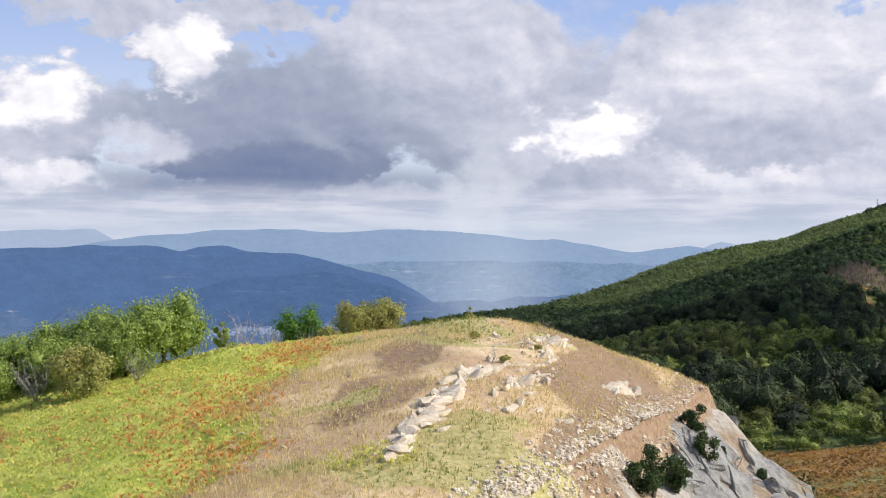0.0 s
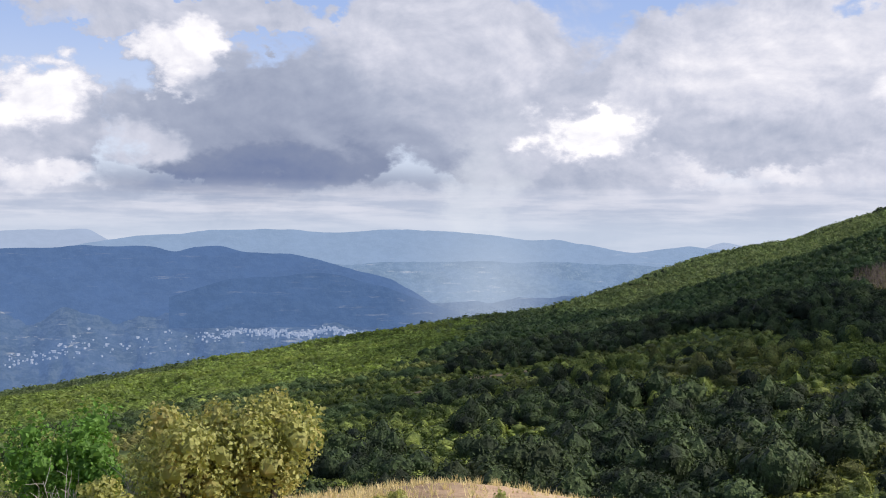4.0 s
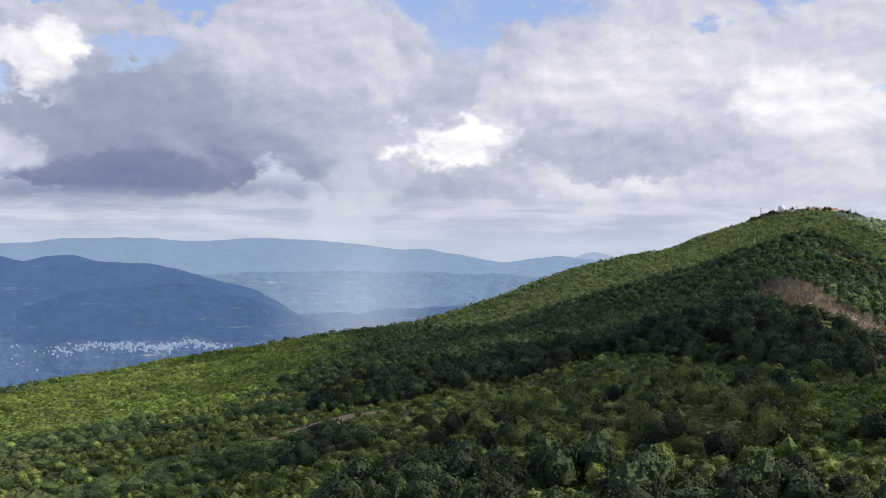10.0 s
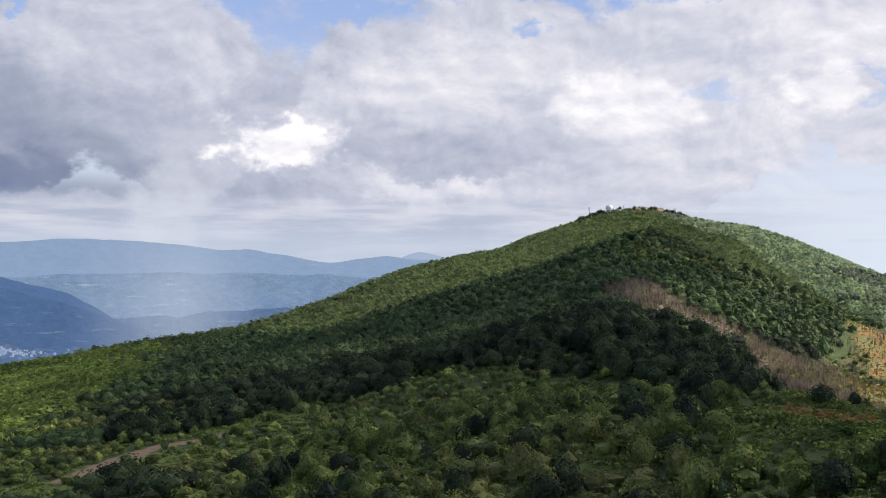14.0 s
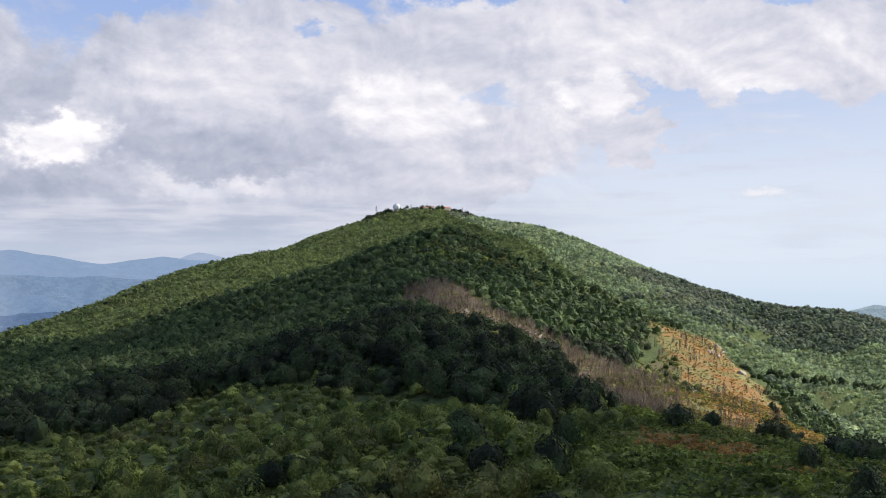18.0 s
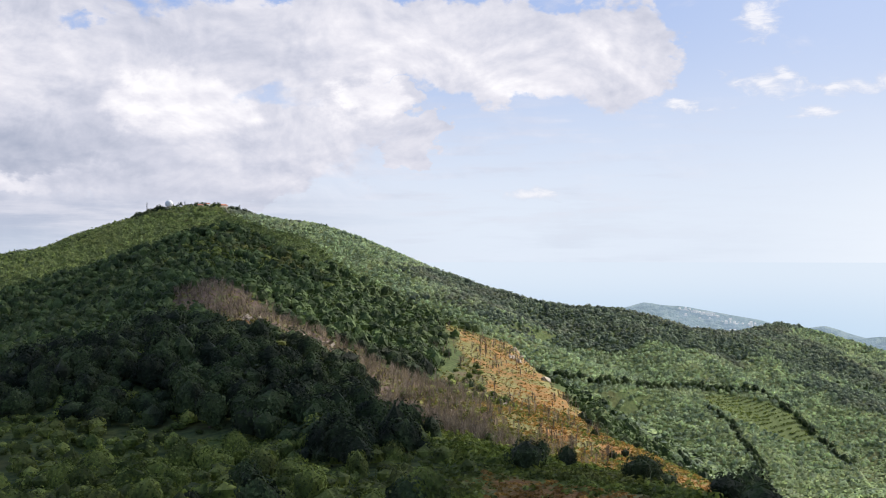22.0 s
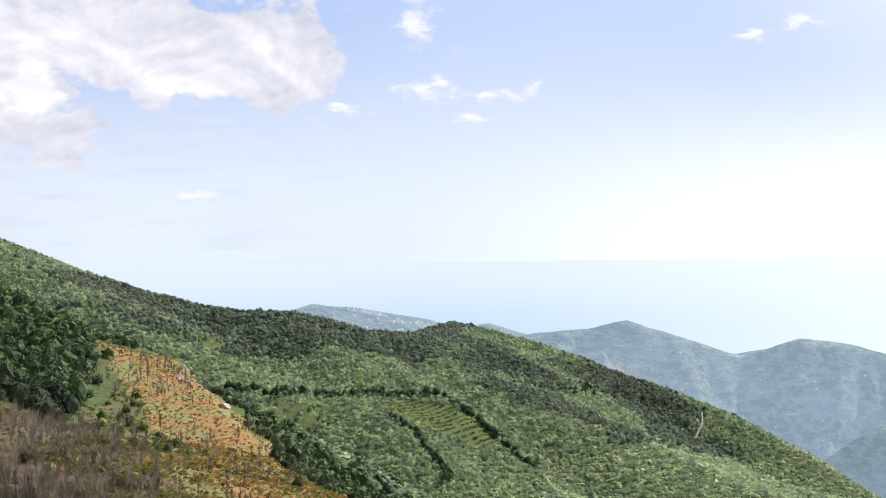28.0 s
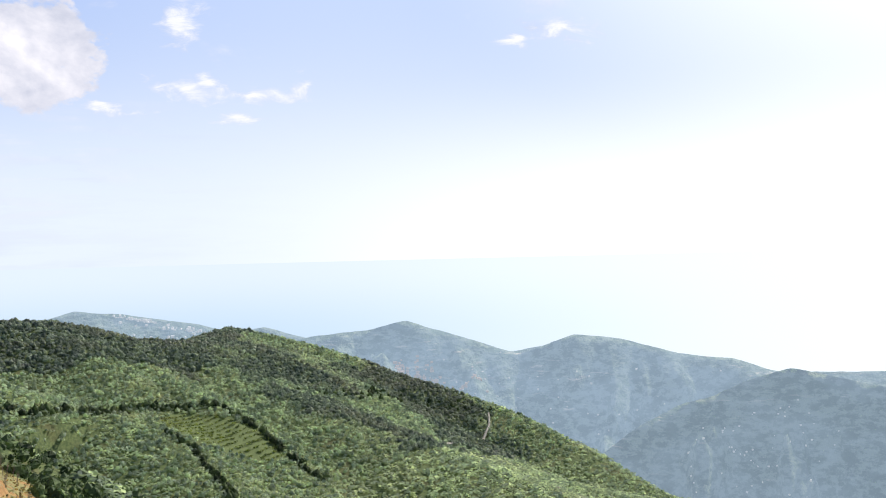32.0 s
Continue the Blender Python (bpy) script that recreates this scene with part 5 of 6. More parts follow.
# the cliff's slabs
SLABS = []
for k in range(5):
    v, f = rock_shape(rs, 3, 16, 1.0)
    v = v + 0.06 * np.stack([fbm(v[:, 1] * 3 + k, v[:, 2] * 3, 1.0, 3, k)] * 3, -1) * v
    ob = link("cliff_slab", v, f, m_cliff, smooth=False)
    SLABS.append(tagged(ob, "grey limestone slab of the cliff face", "rock", "slabs of the cliff"))
first = set()
for k in range(95):
    ex, ey = along_line([(11.5, 60), (14.4, 67.5), (19, 80), (18, 92)], 1, 0.0, rs)[0]
    off = 0.4 + 10.0 * rs.rand() ** 1.5
    x_, y_ = ex + off * 0.92, ey - off * 0.39
    size = rs.uniform(1.0, 2.6)
    # bedded flat on the slope
    up_ = Vector((height(x_ - 1, y_) - height(x_ + 1, y_), height(x_, y_ - 1) - height(x_, y_ + 1), 2.0)).normalized()
    m = Matrix.Translation((x_, y_, height(x_, y_) - 0.02 * size)) @ up_.to_track_quat("Z", "Y").to_matrix().to_4x4() @ pose(0, 0, 0, rs.uniform(-9, 9), rs.uniform(-9, 9), rs.uniform(0, 360))
    m = m @ Matrix.Diagonal((size * rs.uniform(0.9, 1.6), size * rs.uniform(0.8, 1.2), size * rs.uniform(0.25, 0.45), 1))
    i = k % len(SLABS)
    if i in first:
        copy_thing(SLABS[i], m).matrix_basis = m
    else:
        first.add(i)
        SLABS[i].matrix_basis = m


# ---- bracken and grass ----
def fern_shape(rs, fronds=7, segs=2):
    vs, fs, k = [], [], 0
    for i in range(fronds):
        a = rs.uniform(0, 6.28)
        out, up = rs.uniform(0.45, 1.0), rs.uniform(0.30, 0.85)
        side = np.array([-math.sin(a), math.cos(a), 0])
        for j in range(segs + 1):
            t = j / segs
            p = np.array([math.cos(a) * out * t, math.sin(a) * out * t, up * (t * 1.5 - 0.8 * t * t)])
            wide = 0.10 * (1 - t) * (0.35 + min(1, t * 3)) + 0.01
            vs += [p - side * wide, p + side * wide]
        for j in range(segs):
            b = k + j * 2
            fs += [[b, b + 1, b + 3], [b, b + 3, b + 2]]
        k += (segs + 1) * 2
    return np.array(vs), np.array(fs)


def tuft_shape(rs, blades=7, spread=0.7):
    vs, fs = [], []
    for i in range(blades):
        a, lean = rs.uniform(0, 6.28), rs.uniform(0.1, spread)
        b = np.array([rs.normal() * 0.12, rs.normal() * 0.12, 0])
        tip = b + [math.cos(a) * lean, math.sin(a) * lean, rs.uniform(0.6, 1.1)]
        side = np.array([-math.sin(a), math.cos(a), 0]) * 0.055
        k = len(vs)
        vs += [b - side, b + side, tip]
        fs += [[k, k + 1, k + 2]]
    return np.array(vs), np.array(fs)


FERN = [fern_shape(rs) for _ in range(6)]
TUFT = [tuft_shape(rs) for _ in range(6)]
x, y, rs = scatter(-36, 2, 34, 98, 0.32, 21)
into = bracken_edge(x, y)
rusty = rs.rand(len(x)) < np.clip((0.9 * np.exp(-((into - 2.4) / 3.6) ** 2) * step01(y, 40, 58) + 0.16) * step01(fbm(x, y, 5.5, 4, 19), -0.45, 0.45), 0, 0.8)
ok = (into > -0.6) & (rs.rand(len(x)) < step01(into + 0.6, 0, 2.0))
patch_ = (np.hypot((x + 3.0) / 2.0, (y - 46.8) / 2.2) < 1) | (np.hypot((x + 0.6) / 1.5, (y - 64) / 2.0) < 0)
size = lambda k: 0.42 + 0.5 * rs.rand(k)


def plants(name, mask, shapes, mat, label, lo, hi, tall=(0.8, 1.2)):
    k = int(mask.sum())
    s_ = np.stack([x[mask], y[mask], lie(x[mask], y[mask]) - 0.03 + (0.22 * rs.rand(k) ** 2 if "bracken" in name else 0), lo + (hi - lo) * rs.rand(k), rs.uniform(*tall, k)], -1)
    v_, f_ = gather(s_, shapes, len(name) + k)
    return tagged(link(name, v_, f_, mat, smooth=False), label, "grass" if "grass" in name else "fern", kind="stuff")


plants("green_bracken", (ok & ~rusty) | (patch_ & (rs.rand(len(x)) < 0.7)), FERN, m_fern, "bright green bracken covering the western slope", 0.20, 0.40)
plants("rusty_bracken", ok & rusty, FERN, m_fern_rust, "rust-brown withered bracken between grass and fern", 0.22, 0.46)
x, y, rs = scatter(-14, 20, 38, 100, 0.19, 22)
c_ = cover_of(x, y)
thin = rs.rand(len(x))
straw_ = (c_["stone"] < 0.5) & (thin < (1 - 0.5 * c_["soil"]) * (0.55 + 0.5 * fbm(x, y, 5, 2, 71))) & (bracken_edge(x, y) < 2.5)
lush = straw_ & (rs.rand(len(x)) < 0.7 * step01(fbm(x, y, 6, 3, 73) + 0.5 * np.exp(-((y - 49) / 6) ** 2 - ((x - 0.5) / 7) ** 2), 0.5, 0.95))
plants("dry_grass", straw_ & ~lush, TUFT, m_straw, "straw-coloured dry grass on the knoll", 0.14, 0.34)
plants("green_grass", lush, TUFT, m_grass_green, "yellow-green grass tufts between the rocks", 0.14, 0.32)


# ---- the summit: radome, masts and houses among trees ----
def plain(name, colour, rough=0.6, metal=0.0, grain=0.12):
    def build(n, s):
        p = place(n)
        k = n.noise(p, 0.8, 5.0, 0.6)
        n.put(s.inputs["Base Color"], n.mix(n.span(k, 0.3, 0.7), tuple(c * (1 - grain) for c in colour), tuple(min(1.0, c * (1 + grain)) for c in colour)))
        s.inputs["Metallic"].default_value = metal
    return material(name, build, rough, 0.3)


m_white = plain("white_shell", (0.80, 0.81, 0.82), 0.4)
m_plaster = plain("plaster", (0.62, 0.54, 0.44), 0.8)
m_roof = plain("roof_tiles", (0.42, 0.19, 0.12), 0.8, grain=0.25)
m_steel = plain("grey_steel", (0.30, 0.31, 0.33), 0.45, 0.6)
m_dark_pane = plain("window_glass", (0.04, 0.05, 0.06), 0.15)


def box(x0, x1, y0, y1, z0, z1):
    v = np.array([(x, y, z) for x in (x0, x1) for y in (y0, y1) for z in (z0, z1)], float)
    f = np.array([[0, 1, 3, 2], [4, 6, 7, 5], [0, 4, 5, 1], [2, 3, 7, 6], [0, 2, 6, 4], [1, 5, 7, 3]])
    return v, np.concatenate([f[:, :3], f[:, [0, 2, 3]]])


def gable(w_, d, z0, rise, over=0.4):
    a, b = w_ / 2 + over, d / 2 + over
    v = np.array([(-a, -b, z0), (a, -b, z0), (a, b, z0), (-a, b, z0), (-a, 0, z0 + rise), (a, 0, z0 + rise)], float)
    lower = v - [0, 0, 0.25]
    vs = np.concatenate([v, lower])
    f = [[0, 1, 5], [0, 5, 4], [2, 3, 4], [2, 4, 5], [1, 2, 5], [3, 0, 4], [6, 8, 7], [6, 9, 8]]
    f += [[i, j, j + 6] for i, j in ((0, 1), (1, 2), (2, 3), (3, 0))] + [[i, j + 6, i + 6] for i, j in ((0, 1), (1, 2), (2, 3), (3, 0))]
    return vs, np.array(f)


def house(x, y, w_, d, h, turn, label, wall=None, roof=None, windows=4):
    ob = thing("house", label, "house", "houses on the summit", (x, y, height(x, y) - 0.5))
    ob.rotation_euler[2] = radians(turn)
    body_ = part("wall", box(-w_ / 2, w_ / 2, -d / 2, d / 2, 0, h), wall or m_plaster, ob)
    part("roof", gable(w_, d, h, d * 0.28), roof or m_roof, ob)
    for k in range(windows):
        wx = -w_ / 2 + (k + 0.5) * w_ / windows
        win = part("window", box(wx - 0.6, wx + 0.6, -d / 2 - 0.06, -d / 2 + 0.02, h * 0.45, h * 0.45 + 1.4), m_white, ob)
        part("pane", box(wx - 0.5, wx + 0.5, -d / 2 - 0.09, -d / 2 - 0.05, h * 0.45 + 0.1, h * 0.45 + 1.3), m_dark_pane, win)
    door = part("door", box(w_ * 0.2, w_ * 0.2 + 1.1, -d / 2 - 0.05, -d / 2 + 0.02, 0.3, 2.4), m_bark, ob)
    return ob


def mast(x, y, h, wide, label, lift=0.0):
    """A lattice mast: four legs with crossing braces, and drums near its top."""
    ob = thing("lattice_mast", label, "mast", "masts on the summit", (x, y, height(x, y) - 0.5 + lift))
    w2 = wide / 2
    corners = [(-w2, -w2), (w2, -w2), (w2, w2), (-w2, w2)]
    for cx, cy in corners:
        part("leg", limb((cx, cy, 0), (cx * 0.45, cy * 0.45, h), 0.16, 0.12, 4), m_steel, ob)
    steps = int(h / wide)
    for k in range(steps):
        z0, z1 = k * h / steps, (k + 1) * h / steps
        s0, s1 = 1 - 0.55 * z0 / h, 1 - 0.55 * z1 / h
        pieces = [limb((corners[i][0] * s0, corners[i][1] * s0, z0), (corners[(i + 1) % 4][0] * s1, corners[(i + 1) % 4][1] * s1, z1), 0.08, 0.08, 3) for i in range(4)]
        part("brace", merge(pieces), m_steel, ob)
    for z in (0.7, 0.82, 0.93):
        part("antenna_drum", limb((0, -w2 * 0.6, h * z), (0, -w2 * 0.6 - 1.0, h * z), 0.8, 0.8, 10), m_white, ob, "white microwave drum")
    return ob


def dome(x, y, r, base_h):
    ob = thing("radome", "white radar dome on a round tower at the summit", "radome", at=(x, y, height(x, y) - 1))
    part("tower", limb((0, 0, 0), (0, 0, base_h), r * 0.62, r * 0.55, 16), m_plaster, ob)
    part("deck", limb((0, 0, base_h), (0, 0, base_h + 0.8), r * 0.95, r * 0.95, 20), m_steel, ob)
    v, f = ball(3)
    v = v[:, :] * r
    keep_v = v.copy()
    keep_v[:, 2] = np.maximum(keep_v[:, 2], -0.55 * r)
    part("shell", (keep_v + [0, 0, base_h + 0.8 + 0.55 * r], f), m_white, ob, "white panelled shell")
    return ob


dome(863, 2206, 6.6, 7.0)
mast(826, 2212, 20, 2.6, "tall grey lattice mast west of the radome", 2)
mast(1010, 2236, 15, 2.0, "short grey lattice mast east of the house", 2)
mast(905, 2236, 12, 1.6, "thin grey lattice mast behind the trees", 2)
house(973, 2228, 15, 10, 8.0, 12, "pale house with a red tiled roof on the summit")
house(928, 2222, 9, 7, 6.5, -10, "small pale house with a red roof among trees", windows=2)
house(886, 2216, 10, 6, 5.5, 5, "low white service building by the radome", m_white, m_steel, 3)
house(948, 2236, 8, 6, 8.5, 20, "small white building between summit trees", m_white, m_roof, 2)
rs = np.random.RandomState(91)
n_ = 210
t_ = rs.rand(n_)
sx, sy = 790 + 270 * t_, 2196 + 40 * np.sin(t_ * 3.1) + rs.normal(size=n_) * 8
ok_ = np.hypot(sx - 863, sy - 2206) > 12
stand("summit_trees", grown(sx[ok_], sy[ok_], rs, 3.0, 5.8, (1.0, 1.6)), MID, m_oak, "dark trees crowding the summit buildings")


# ---- the rusty spur: rocks, bushes and dead trees ----
rs = np.random.RandomState(92)
for line, n, jit, lo, hi in (([(512, 868), (514, 858), (502, 846), (490, 838)], 22, 1.8, 1.4, 3.4), ([(512, 895), (516, 880)], 9, 1.6, 1.2, 2.6), ([(555, 930), (575, 962)], 9, 2.5, 1.4, 3.2),
                             ([(306, 842), (326, 812), (340, 800)], 10, 3.0, 0.8, 2.2), ([(420, 780), (380, 735)], 8, 6.0, 0.5, 1.4), ([(330, 640), (250, 560)], 10, 8.0, 0.4, 1.2)):
    for px_, py_ in along_line(line, n, jit, rs):
        o_ = lay_rock(px_, py_, lo + (hi - lo) * rs.rand() ** 1.5, rs, 0.05, 30, rs.uniform(1.0, 1.8))
        tagged(o_, "pale limestone rock on the rusty bracken slope", "rock", "rocks on the spur")


def simple_tree(name, label, seed, mat, group, cards=520, tall=1.25):
    """A forest tree of unit radius, to be copied."""
    rs_ = np.random.RandomState(seed)
    ob = thing(name, label, "tree" if "tree" in name else "bush", group)
    part("trunk", limb((0, 0, -0.4), (0, 0, 0.9), 0.09, 0.05, 6), m_bark, ob)
    v_, f_ = crown_shape(1, cards, rs_, (0.055, 0.11), 20, 0.60)
    part("crown", (v_ * [1, 1, tall] + [0, 0, 0.08], f_), mat, ob)
    return ob


placed = set()


def spread(models, spots, seed, lo, hi):
    rs_ = np.random.RandomState(seed)
    left = [m for m in models if m.name not in placed]
    placed.update(m.name for m in models)
    for px_, py_ in spots:
        r = rs_.uniform(lo, hi)
        m = pose(px_, py_, height(px_, py_) - 0.1 * r, 0, 0, rs_.uniform(0, 360)) @ Matrix.Diagonal((r, r, r * rs_.uniform(0.85, 1.2), 1))
        ob = left.pop() if left else copy_thing(models[rs_.randint(len(models))], m)
        ob.matrix_basis = m


x, y, rs = scatter(240, 540, 600, 950, 6.5, 115)
green_ = (cover_of(x, y)["sage"] > 0.4) & (rs.rand(len(x)) < 0.45 + 0.5 * fbm(x, y, 40, 3, 116))
stand("sage_bushes", grown(x[green_], y[green_], rs, 0.8, 2.4, (0.8, 1.4)), BUSH, m_scrub, "olive green bushes scattered among the dead trees", "bush")
bushes = [simple_tree("green_bush", "round dark green bush on the rusty slope", 300 + k, m_oak, "bushes on the spur") for k in range(3)]
spots = [(219, 527), (223, 511), (231, 516), (262, 545), (300, 588), (316, 602), (345, 640), (372, 660), (285, 560), (395, 700), (410, 690), (240, 500), (270, 520), (330, 575), (430, 740), (450, 765)]
spread(bushes, spots, 93, 1.6, 3.0)
olives = [simple_tree("scrub_tree", "olive-green scrub tree in a clearing", 310 + k, m_scrub, "scrub trees in the clearings") for k in range(4)]
x, y, rs = scatter(60, 240, 400, 640, 15, 94)
ok_ = (bare_spot(x, y) < 0.4) & in_view(x, y) & ~open_nose(x, y)
spread(olives, list(zip(x[ok_], y[ok_]))[:110], 95, 1.8, 3.6)
oaks = [simple_tree("oak_tree", "dark green oak with a rounded crown in the forest", 320 + k, m_oak, "oaks of the near forest", 640) for k in range(5)]
x, y, rs = scatter(120, 330, 560, 760, 12, 96)
ok_ = (bare_spot(x, y) < 0.4) & (in_dead(x, y) < 0.5) & (in_dead(x + 12, y + 20) < 0.5) & (dark_wood(x, y) > 0.5) & ~open_nose(x, y)
spread(oaks, list(zip(x[ok_], y[ok_]))[:150], 97, 3.6, 5.8)

x, y, rs = scatter(40, 330, 300, 540, 16, 121)
ok_ = (bare_spot(x, y) < 0.5) & in_view(x, y) & (np.hypot(x, y - 80) > 120) & ~open_nose(x, y) & (rs.rand(len(x)) < 0.75)
spread(oaks, list(zip(x[ok_], y[ok_]))[:170], 122, 1.7, 3.9)

snags = []
for k in range(5):
    ob = thing("dead_tree", "bare grey dead tree standing in rusty bracken", "tree", "dead trees on the spur")
    rs_ = np.random.RandomState(340 + k)
    v_, f_ = snag_shape(rs_, 22, 0.55)
    part("trunk", (v_[:4], f_[:3]), m_grey_wood, ob)
    part("branch_spray", (v_[4:], f_[3:] - 4), m_grey_wood, ob)
    snags.append(ob)
x, y, rs = scatter(250, 620, 520, 1010, 9, 98)
cv_ = cover_of(x, y)
c_ = np.maximum(cv_["rust"] * (rs.rand(len(x)) < 0.12), cv_["sage"])
ok_ = (c_ > 0.5) & (rs.rand(len(x)) < 0.26 * step01(fbm(x, y, 60, 3, 81), -0.1, 0.6) + 0.02)
spread(snags, list(zip(x[ok_], y[ok_]))[:220], 99, 2.6, 5.4)
x, y, rs = scatter(180, 640, 460, 1010, 2.3, 100)
c_ = cover_of(x, y)["rust"]
patchy = fbm(x, y, 22, 3, 83)
low1 = (c_ > 0.35) & (patchy > -0.12) & (rs.rand(len(x)) < 0.6)
low2 = (c_ > 0.35) & (patchy <= -0.12) & (rs.rand(len(x)) < 0.55)
gl = cover_of(x, y)["glade"]
sg = np.maximum(cover_of(x, y)["sage"], cover_of(x, y)["burnt"])
low4 = (sg > 0.4) & (c_ < 0.35) & in_view(x, y) & (rs.rand(len(x)) < 0.6)
x4, y4 = x[low4], y[low4]
low3 = ((gl > 0.4) | strip_below(x, y)) & (sg < 0.4) & (c_ < 0.35) & (bare_spot(x, y) < 0.4) & in_view(x, y) & (rs.rand(len(x)) < 0.7)
x3, y3 = x[low3], y[low3]
x1, y1, x2, y2 = x[low1], y[low1], x[low2], y[low2]
LOW = [crown_shape(None, 10, rs0, (0.28, 0.55), 6, 0.45) for _ in range(5)]
m_rust_far = leafy("rusty_fern_slope", (0.33, 0.175, 0.066), (0.48, 0.28, 0.115), (0.36, 0.31, 0.13), 5.0, 0.25, 0.5, 0.4, 0.28)
m_sage = leafy("slope_weeds", (0.20, 0.195, 0.085), (0.33, 0.30, 0.145), (0.34, 0.24, 0.125), 5.0, 0.25, 0.5, 0.4, 0.3)
stand("slope_bracken", grown(x2, y2, rs, 0.5, 1.3, (0.4, 0.8)), LOW, m_rust_far, "rust-orange withered bracken on the spur", "fern")
xr, yr, rs = scatter(44, 92, 158, 218, 0.8, 118)
ok_ = (cover_of(xr, yr)["rust"] > 0.35) & (rs.rand(len(xr)) < 0.8)
stand("slope_bracken", grown(xr[ok_], yr[ok_], rs, 0.22, 0.6, (0.4, 0.9)), LOW, m_rust_far, "rust-brown bracken on the slope below the cliff", "fern")
stand("slope_weeds", grown(x4, y4, rs, 0.5, 1.5, (0.4, 1.0)), LOW, m_sage, "olive weeds and withered fern between the dead trees", "shrub")
stand("slope_weeds", grown(x1, y1, rs, 0.5, 1.2, (0.4, 0.9)), LOW, m_sage, "grey-green weeds and brambles on the spur", "shrub")
x, y, rs = scatter(130, 460, 420, 760, 1.9, 119)
ok_ = open_nose(x, y) & in_view(x, y)
x, y = x[ok_], y[ok_]
rusty_ = (cover_of(x, y)["rust"] > 0.4) & (rs.rand(len(x)) < 0.75)
stand("slope_bracken", grown(x[rusty_], y[rusty_], rs, 0.5, 1.3, (0.35, 0.8)), LOW, m_rust_far, "rust-brown bracken patches on the open nose", "fern")
green_ = ~rusty_ & (rs.rand(len(x)) < 0.8)
stand("green_bracken_slope", grown(x[green_], y[green_], rs, 0.6, 1.7, (0.4, 0.9)), LOW, m_scrub, "green bracken, bramble and broom on the open nose", "fern")


# ---- towns, villages and lanes in the distance ----
HUT = [merge([box(-0.5, 0.5, -0.35, 0.35, 0, 0.55), gable(1.0, 0.7, 0.55, 0.22, 0.05)]), merge([box(-0.7, 0.7, -0.35, 0.35, 0, 0.9), gable(1.4, 0.7, 0.9, 0.2, 0.05)]), merge([box(-0.4, 0.4, -0.4, 0.4, 0, 0.7), gable(0.8, 0.8, 0.7, 0.3, 0.05)])]


def town(name, surface, groups, size, mat, label, seed):
    """Houses in clusters on far land. groups: bearing, share of the way up, half widths of both, count."""
    rs_ = np.random.RandomState(seed)
    out = []
    for a, up, da, du, n in groups:
        aa, uu = a + da * rs_.normal(size=n) * 0.5, np.clip(up + du * rs_.normal(size=n) * 0.5, 0.02, 0.98)
        p = surface(aa, uu)
        out.append(np.c_[p, size * rs_.uniform(0.6, 1.4, n), np.ones(n)])
    v_, f_ = gather(np.concatenate(out), HUT, seed)
    return tagged(link(name, v_, f_, mat, smooth=False), label, "town", kind="stuff")


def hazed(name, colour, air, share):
    # far houses glow by a share of emission that paints the haze
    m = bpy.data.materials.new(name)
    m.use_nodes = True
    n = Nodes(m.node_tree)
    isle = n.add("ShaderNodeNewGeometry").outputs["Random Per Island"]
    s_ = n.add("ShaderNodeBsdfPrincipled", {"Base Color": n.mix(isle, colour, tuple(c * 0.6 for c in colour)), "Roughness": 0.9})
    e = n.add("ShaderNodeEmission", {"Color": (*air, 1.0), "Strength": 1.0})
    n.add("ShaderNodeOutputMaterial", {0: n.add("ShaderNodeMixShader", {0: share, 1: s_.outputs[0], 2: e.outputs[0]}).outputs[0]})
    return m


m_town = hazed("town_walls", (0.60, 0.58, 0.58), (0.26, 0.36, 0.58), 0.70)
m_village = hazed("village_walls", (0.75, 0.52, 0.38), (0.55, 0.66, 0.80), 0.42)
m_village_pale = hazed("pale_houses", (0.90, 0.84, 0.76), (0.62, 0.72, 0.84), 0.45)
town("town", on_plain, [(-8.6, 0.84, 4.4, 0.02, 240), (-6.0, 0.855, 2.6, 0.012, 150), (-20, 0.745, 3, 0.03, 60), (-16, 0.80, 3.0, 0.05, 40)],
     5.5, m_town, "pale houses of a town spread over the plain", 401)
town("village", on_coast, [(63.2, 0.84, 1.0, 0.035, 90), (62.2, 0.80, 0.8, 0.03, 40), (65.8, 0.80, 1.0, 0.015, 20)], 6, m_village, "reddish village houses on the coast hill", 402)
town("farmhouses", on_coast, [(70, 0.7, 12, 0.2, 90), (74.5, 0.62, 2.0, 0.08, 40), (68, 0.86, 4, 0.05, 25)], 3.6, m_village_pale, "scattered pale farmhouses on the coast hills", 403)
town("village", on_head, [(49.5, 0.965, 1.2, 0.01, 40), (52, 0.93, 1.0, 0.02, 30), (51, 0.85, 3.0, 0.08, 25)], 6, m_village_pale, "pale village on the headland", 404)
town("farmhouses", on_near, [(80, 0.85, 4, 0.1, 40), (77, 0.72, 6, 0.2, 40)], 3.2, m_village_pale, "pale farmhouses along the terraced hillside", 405)


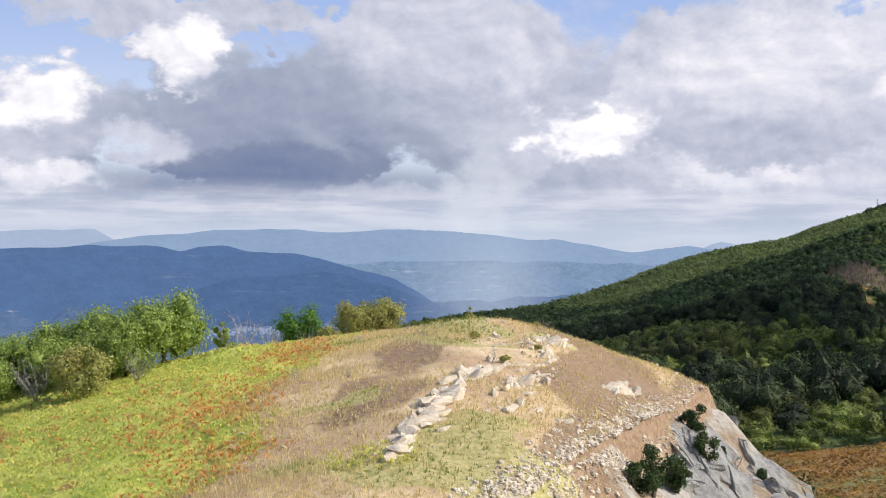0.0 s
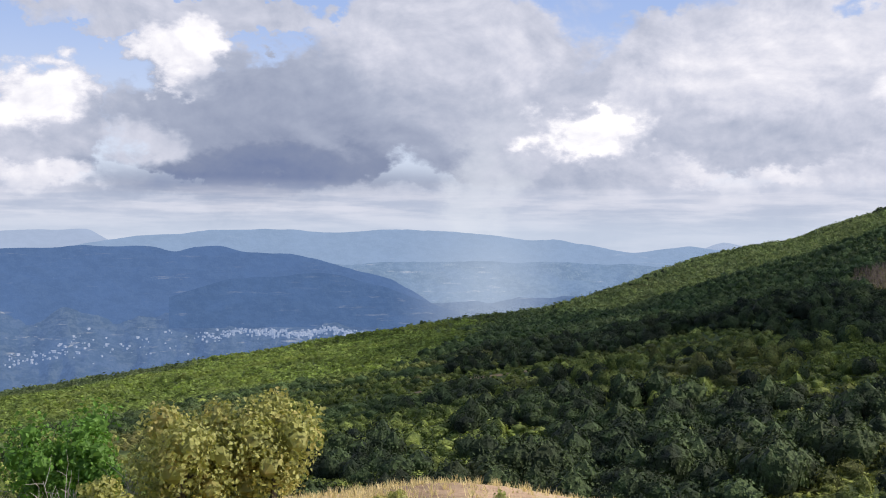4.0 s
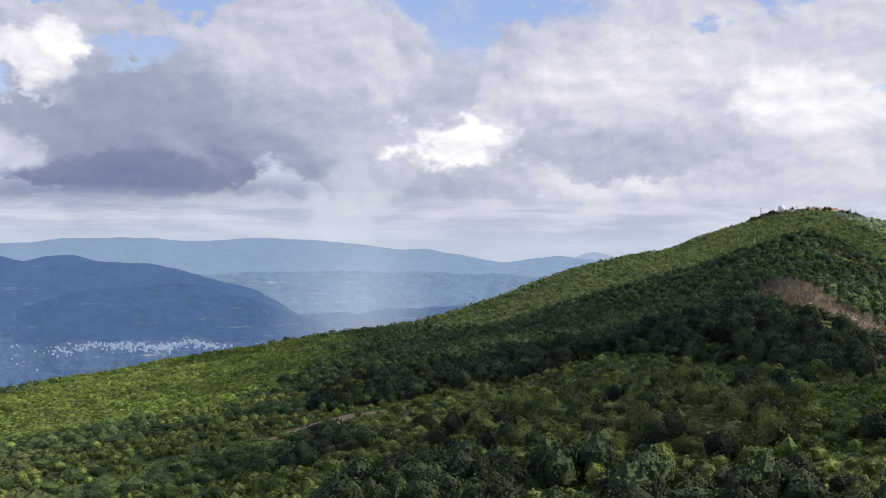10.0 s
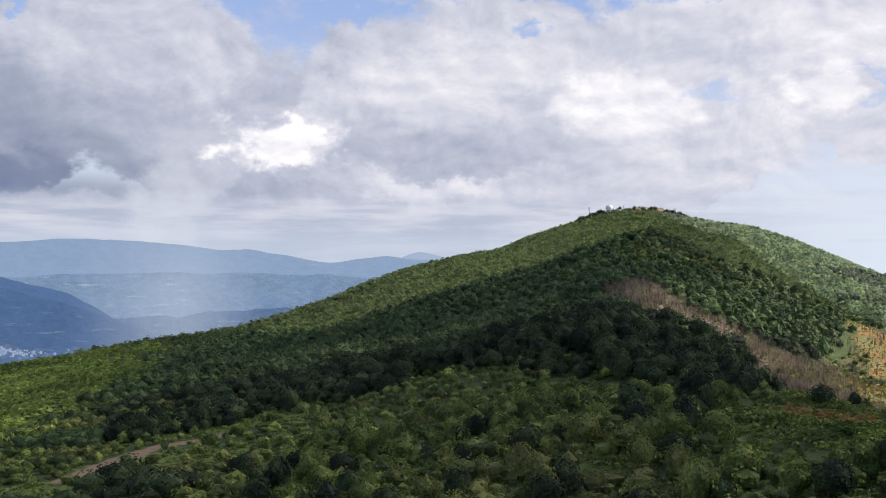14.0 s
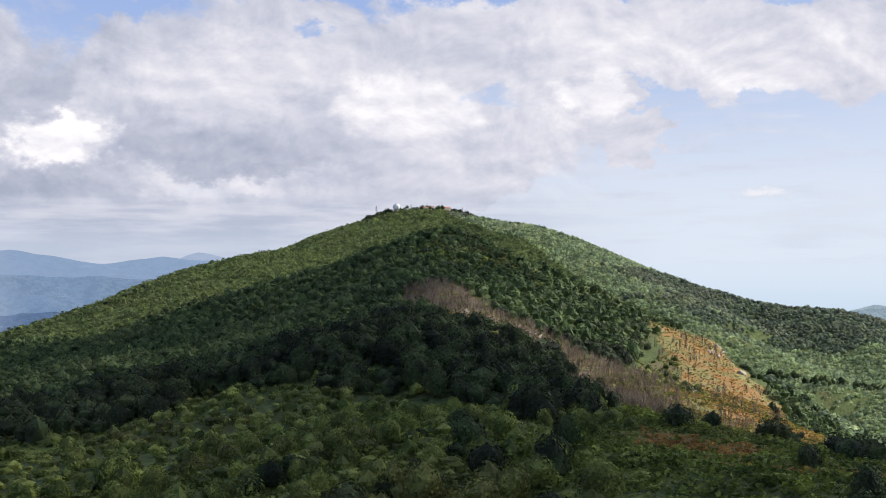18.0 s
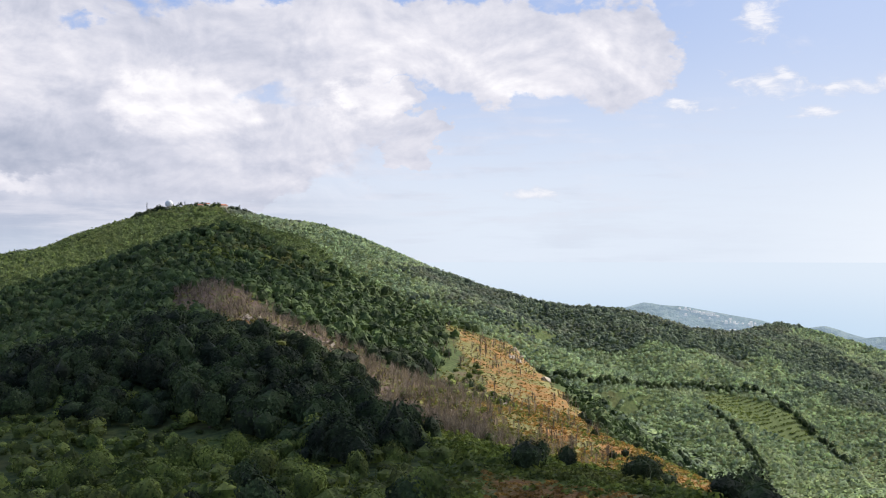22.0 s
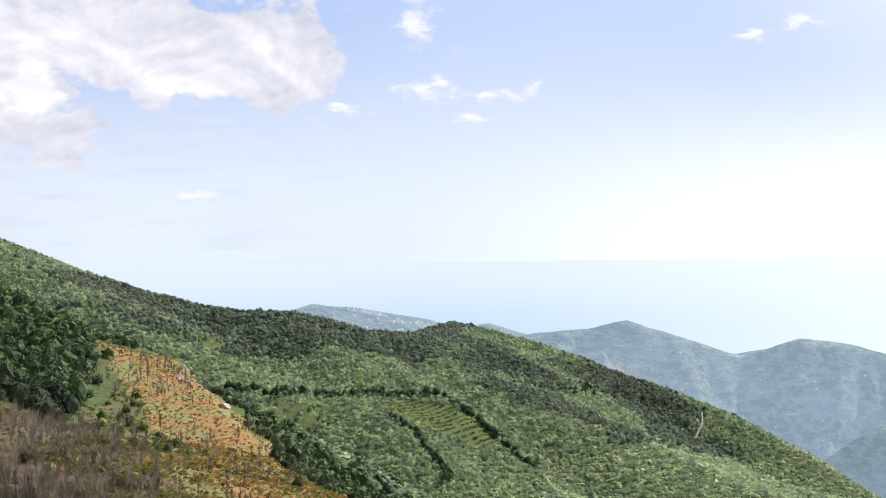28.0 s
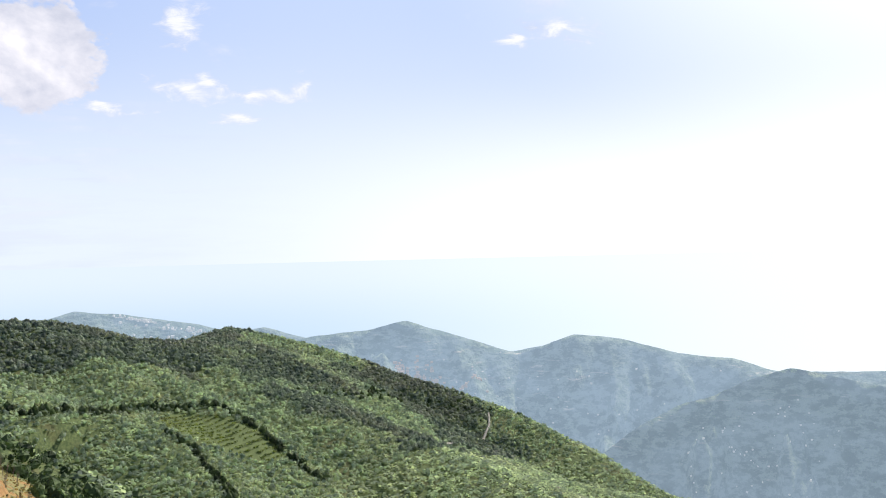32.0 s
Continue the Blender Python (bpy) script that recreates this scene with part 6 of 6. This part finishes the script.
def lane(name, pts, wide, mat, label, lift=0.6):
    """A lane laid on the ground, from plan points."""
    p = np.array(pts, float)
    t = np.linspace(0, len(p) - 1, 12 * (len(p) - 1) + 1)
    k = np.minimum(t.astype(int), len(p) - 2)
    c = p[k] + (t - k)[:, None] * (p[k + 1] - p[k])
    c[:, 0] += 3 * np.sin(t * 2.2)
    d = unit(np.gradient(c, axis=0))
    side = np.stack([-d[:, 1], d[:, 0]], -1) * wide / 2
    a, b = c - side, c + side
    top = np.concatenate([np.c_[a, ground(a[:, 0], a[:, 1]) + lift], np.c_[b, ground(b[:, 0], b[:, 1]) + lift]])
    v_ = np.concatenate([top, top - [0, 0, 1.5]])
    n = len(c)
    i = np.arange(n - 1)
    f_ = np.concatenate([np.stack([i, i + 1, i + 1 + n, i + n], -1), np.stack([i, i + 2 * n, i + 1 + 2 * n, i + 1], -1), np.stack([i + n, i + 1 + n, i + 1 + 3 * n, i + 3 * n], -1)])
    return tagged(link(name, v_, f_, mat), label, "road", kind="structure")


m_lane = plain("pale_gravel", (0.28, 0.26, 0.215), 0.9, grain=0.2)
lane("road_valley", [(1900, 1243), (1855, 1224), (1808, 1212)], 3.0, m_lane, "pale gravel lane on the wooded ridge", 5)
lane("road_bend", [(1600, 1164), (1582, 1161), (1566, 1160)], 3.0, m_lane, "short bend of pale lane between trees", 5)
lane("road_lower", [(1600, 996), (1560, 990), (1541, 990), (1496, 981)], 3.0, m_lane, "pale gravel lane through the woods", 5)


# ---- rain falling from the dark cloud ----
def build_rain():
    # see-through sheet with emission: the rain's pale light is painted as glow
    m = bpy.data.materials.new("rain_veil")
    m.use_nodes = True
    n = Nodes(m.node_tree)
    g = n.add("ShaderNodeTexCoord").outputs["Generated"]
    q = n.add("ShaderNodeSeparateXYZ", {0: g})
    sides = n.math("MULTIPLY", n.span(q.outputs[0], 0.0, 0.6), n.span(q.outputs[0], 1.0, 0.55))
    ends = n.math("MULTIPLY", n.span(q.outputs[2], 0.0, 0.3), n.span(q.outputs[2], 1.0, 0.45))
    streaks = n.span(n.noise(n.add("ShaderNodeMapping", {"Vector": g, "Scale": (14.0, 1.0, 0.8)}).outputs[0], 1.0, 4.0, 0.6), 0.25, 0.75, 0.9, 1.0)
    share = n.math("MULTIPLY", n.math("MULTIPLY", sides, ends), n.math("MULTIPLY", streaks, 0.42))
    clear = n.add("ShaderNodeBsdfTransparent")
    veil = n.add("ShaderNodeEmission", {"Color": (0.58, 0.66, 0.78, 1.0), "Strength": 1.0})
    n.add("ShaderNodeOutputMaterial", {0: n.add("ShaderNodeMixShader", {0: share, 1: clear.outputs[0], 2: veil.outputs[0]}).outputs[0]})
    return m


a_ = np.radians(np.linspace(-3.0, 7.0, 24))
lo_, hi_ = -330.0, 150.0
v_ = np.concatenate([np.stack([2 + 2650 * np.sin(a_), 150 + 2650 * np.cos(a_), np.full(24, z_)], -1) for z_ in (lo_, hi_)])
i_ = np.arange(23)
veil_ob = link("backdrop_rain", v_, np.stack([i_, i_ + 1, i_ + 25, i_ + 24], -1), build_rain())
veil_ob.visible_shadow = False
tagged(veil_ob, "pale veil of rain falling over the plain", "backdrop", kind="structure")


# ---- cumulus drifting high over the ridge, whose shade lies on the forest ----
def build_cloud(n, s):
    n.put(s.inputs["Base Color"], n.mix(n.noise(place(n), 0.01, 5.0, 0.6), (0.80, 0.80, 0.82), (0.92, 0.92, 0.93)))


m_cloud = material("cloud_white", build_cloud, 1.0, 0.0)
out_ = next(n for n in m_cloud.node_tree.nodes if n.type == "OUTPUT_MATERIAL")
lit_ = out_.inputs[0].links[0].from_socket
mist = m_cloud.node_tree.nodes.new("ShaderNodeMixShader")       # thin cloud lets part of the sun through
mist.inputs[0].default_value = 0.58
m_cloud.node_tree.links.new(lit_, mist.inputs[1])
m_cloud.node_tree.links.new(m_cloud.node_tree.nodes.new("ShaderNodeBsdfTransparent").outputs[0], mist.inputs[2])
m_cloud.node_tree.links.new(mist.outputs[0], out_.inputs[0])


def cumulus(shade_x, shade_y, shade_z, up, lobes, label, seed):
    """A cloud so high over the land that, by the sun's way, its shade falls about the place given. lobes: offsets and radii."""
    rs_ = np.random.RandomState(seed)
    base = Vector((shade_x, shade_y, shade_z)) + sun_way * (up / sun_way.z)
    pieces = []
    for dx, dy, rx, ry in lobes:
        v_, f_ = ball(5)
        r = 1 + 0.22 * fbm(v_[:, 0] * 3 + seed, v_[:, 1] * 3 + v_[:, 2], 1.0, 4, seed)
        v_ = v_ * r[:, None] * [rx, ry, min(rx, ry) * 0.45]
        v_[:, 2] = np.maximum(v_[:, 2], -0.12 * min(rx, ry))
        pieces.append((v_ + [base.x + dx, base.y + dy, base.z], f_))
    ob = link("backdrop_cloud", *merge(pieces), m_cloud)
    return tagged(ob, label, "cloud", kind="structure")


cumulus(98, 700, -50, 1300, [(-10, -90, 118, 190), (40, 250, 140, 190), (170, 420, 130, 200), (95, -40, 85, 150), (105, -290, 105, 120), (10, 480, 120, 180), (-30, 830, 130, 120), (40, -190, 70, 85)], "broad white cumulus high over the forest slope", 501)

stand("green_fern_slope", grown(x3, y3, rs, 0.5, 1.3, (0.4, 0.8)), LOW, m_scrub, "green bracken and bramble on the open nose of the hill", "fern")
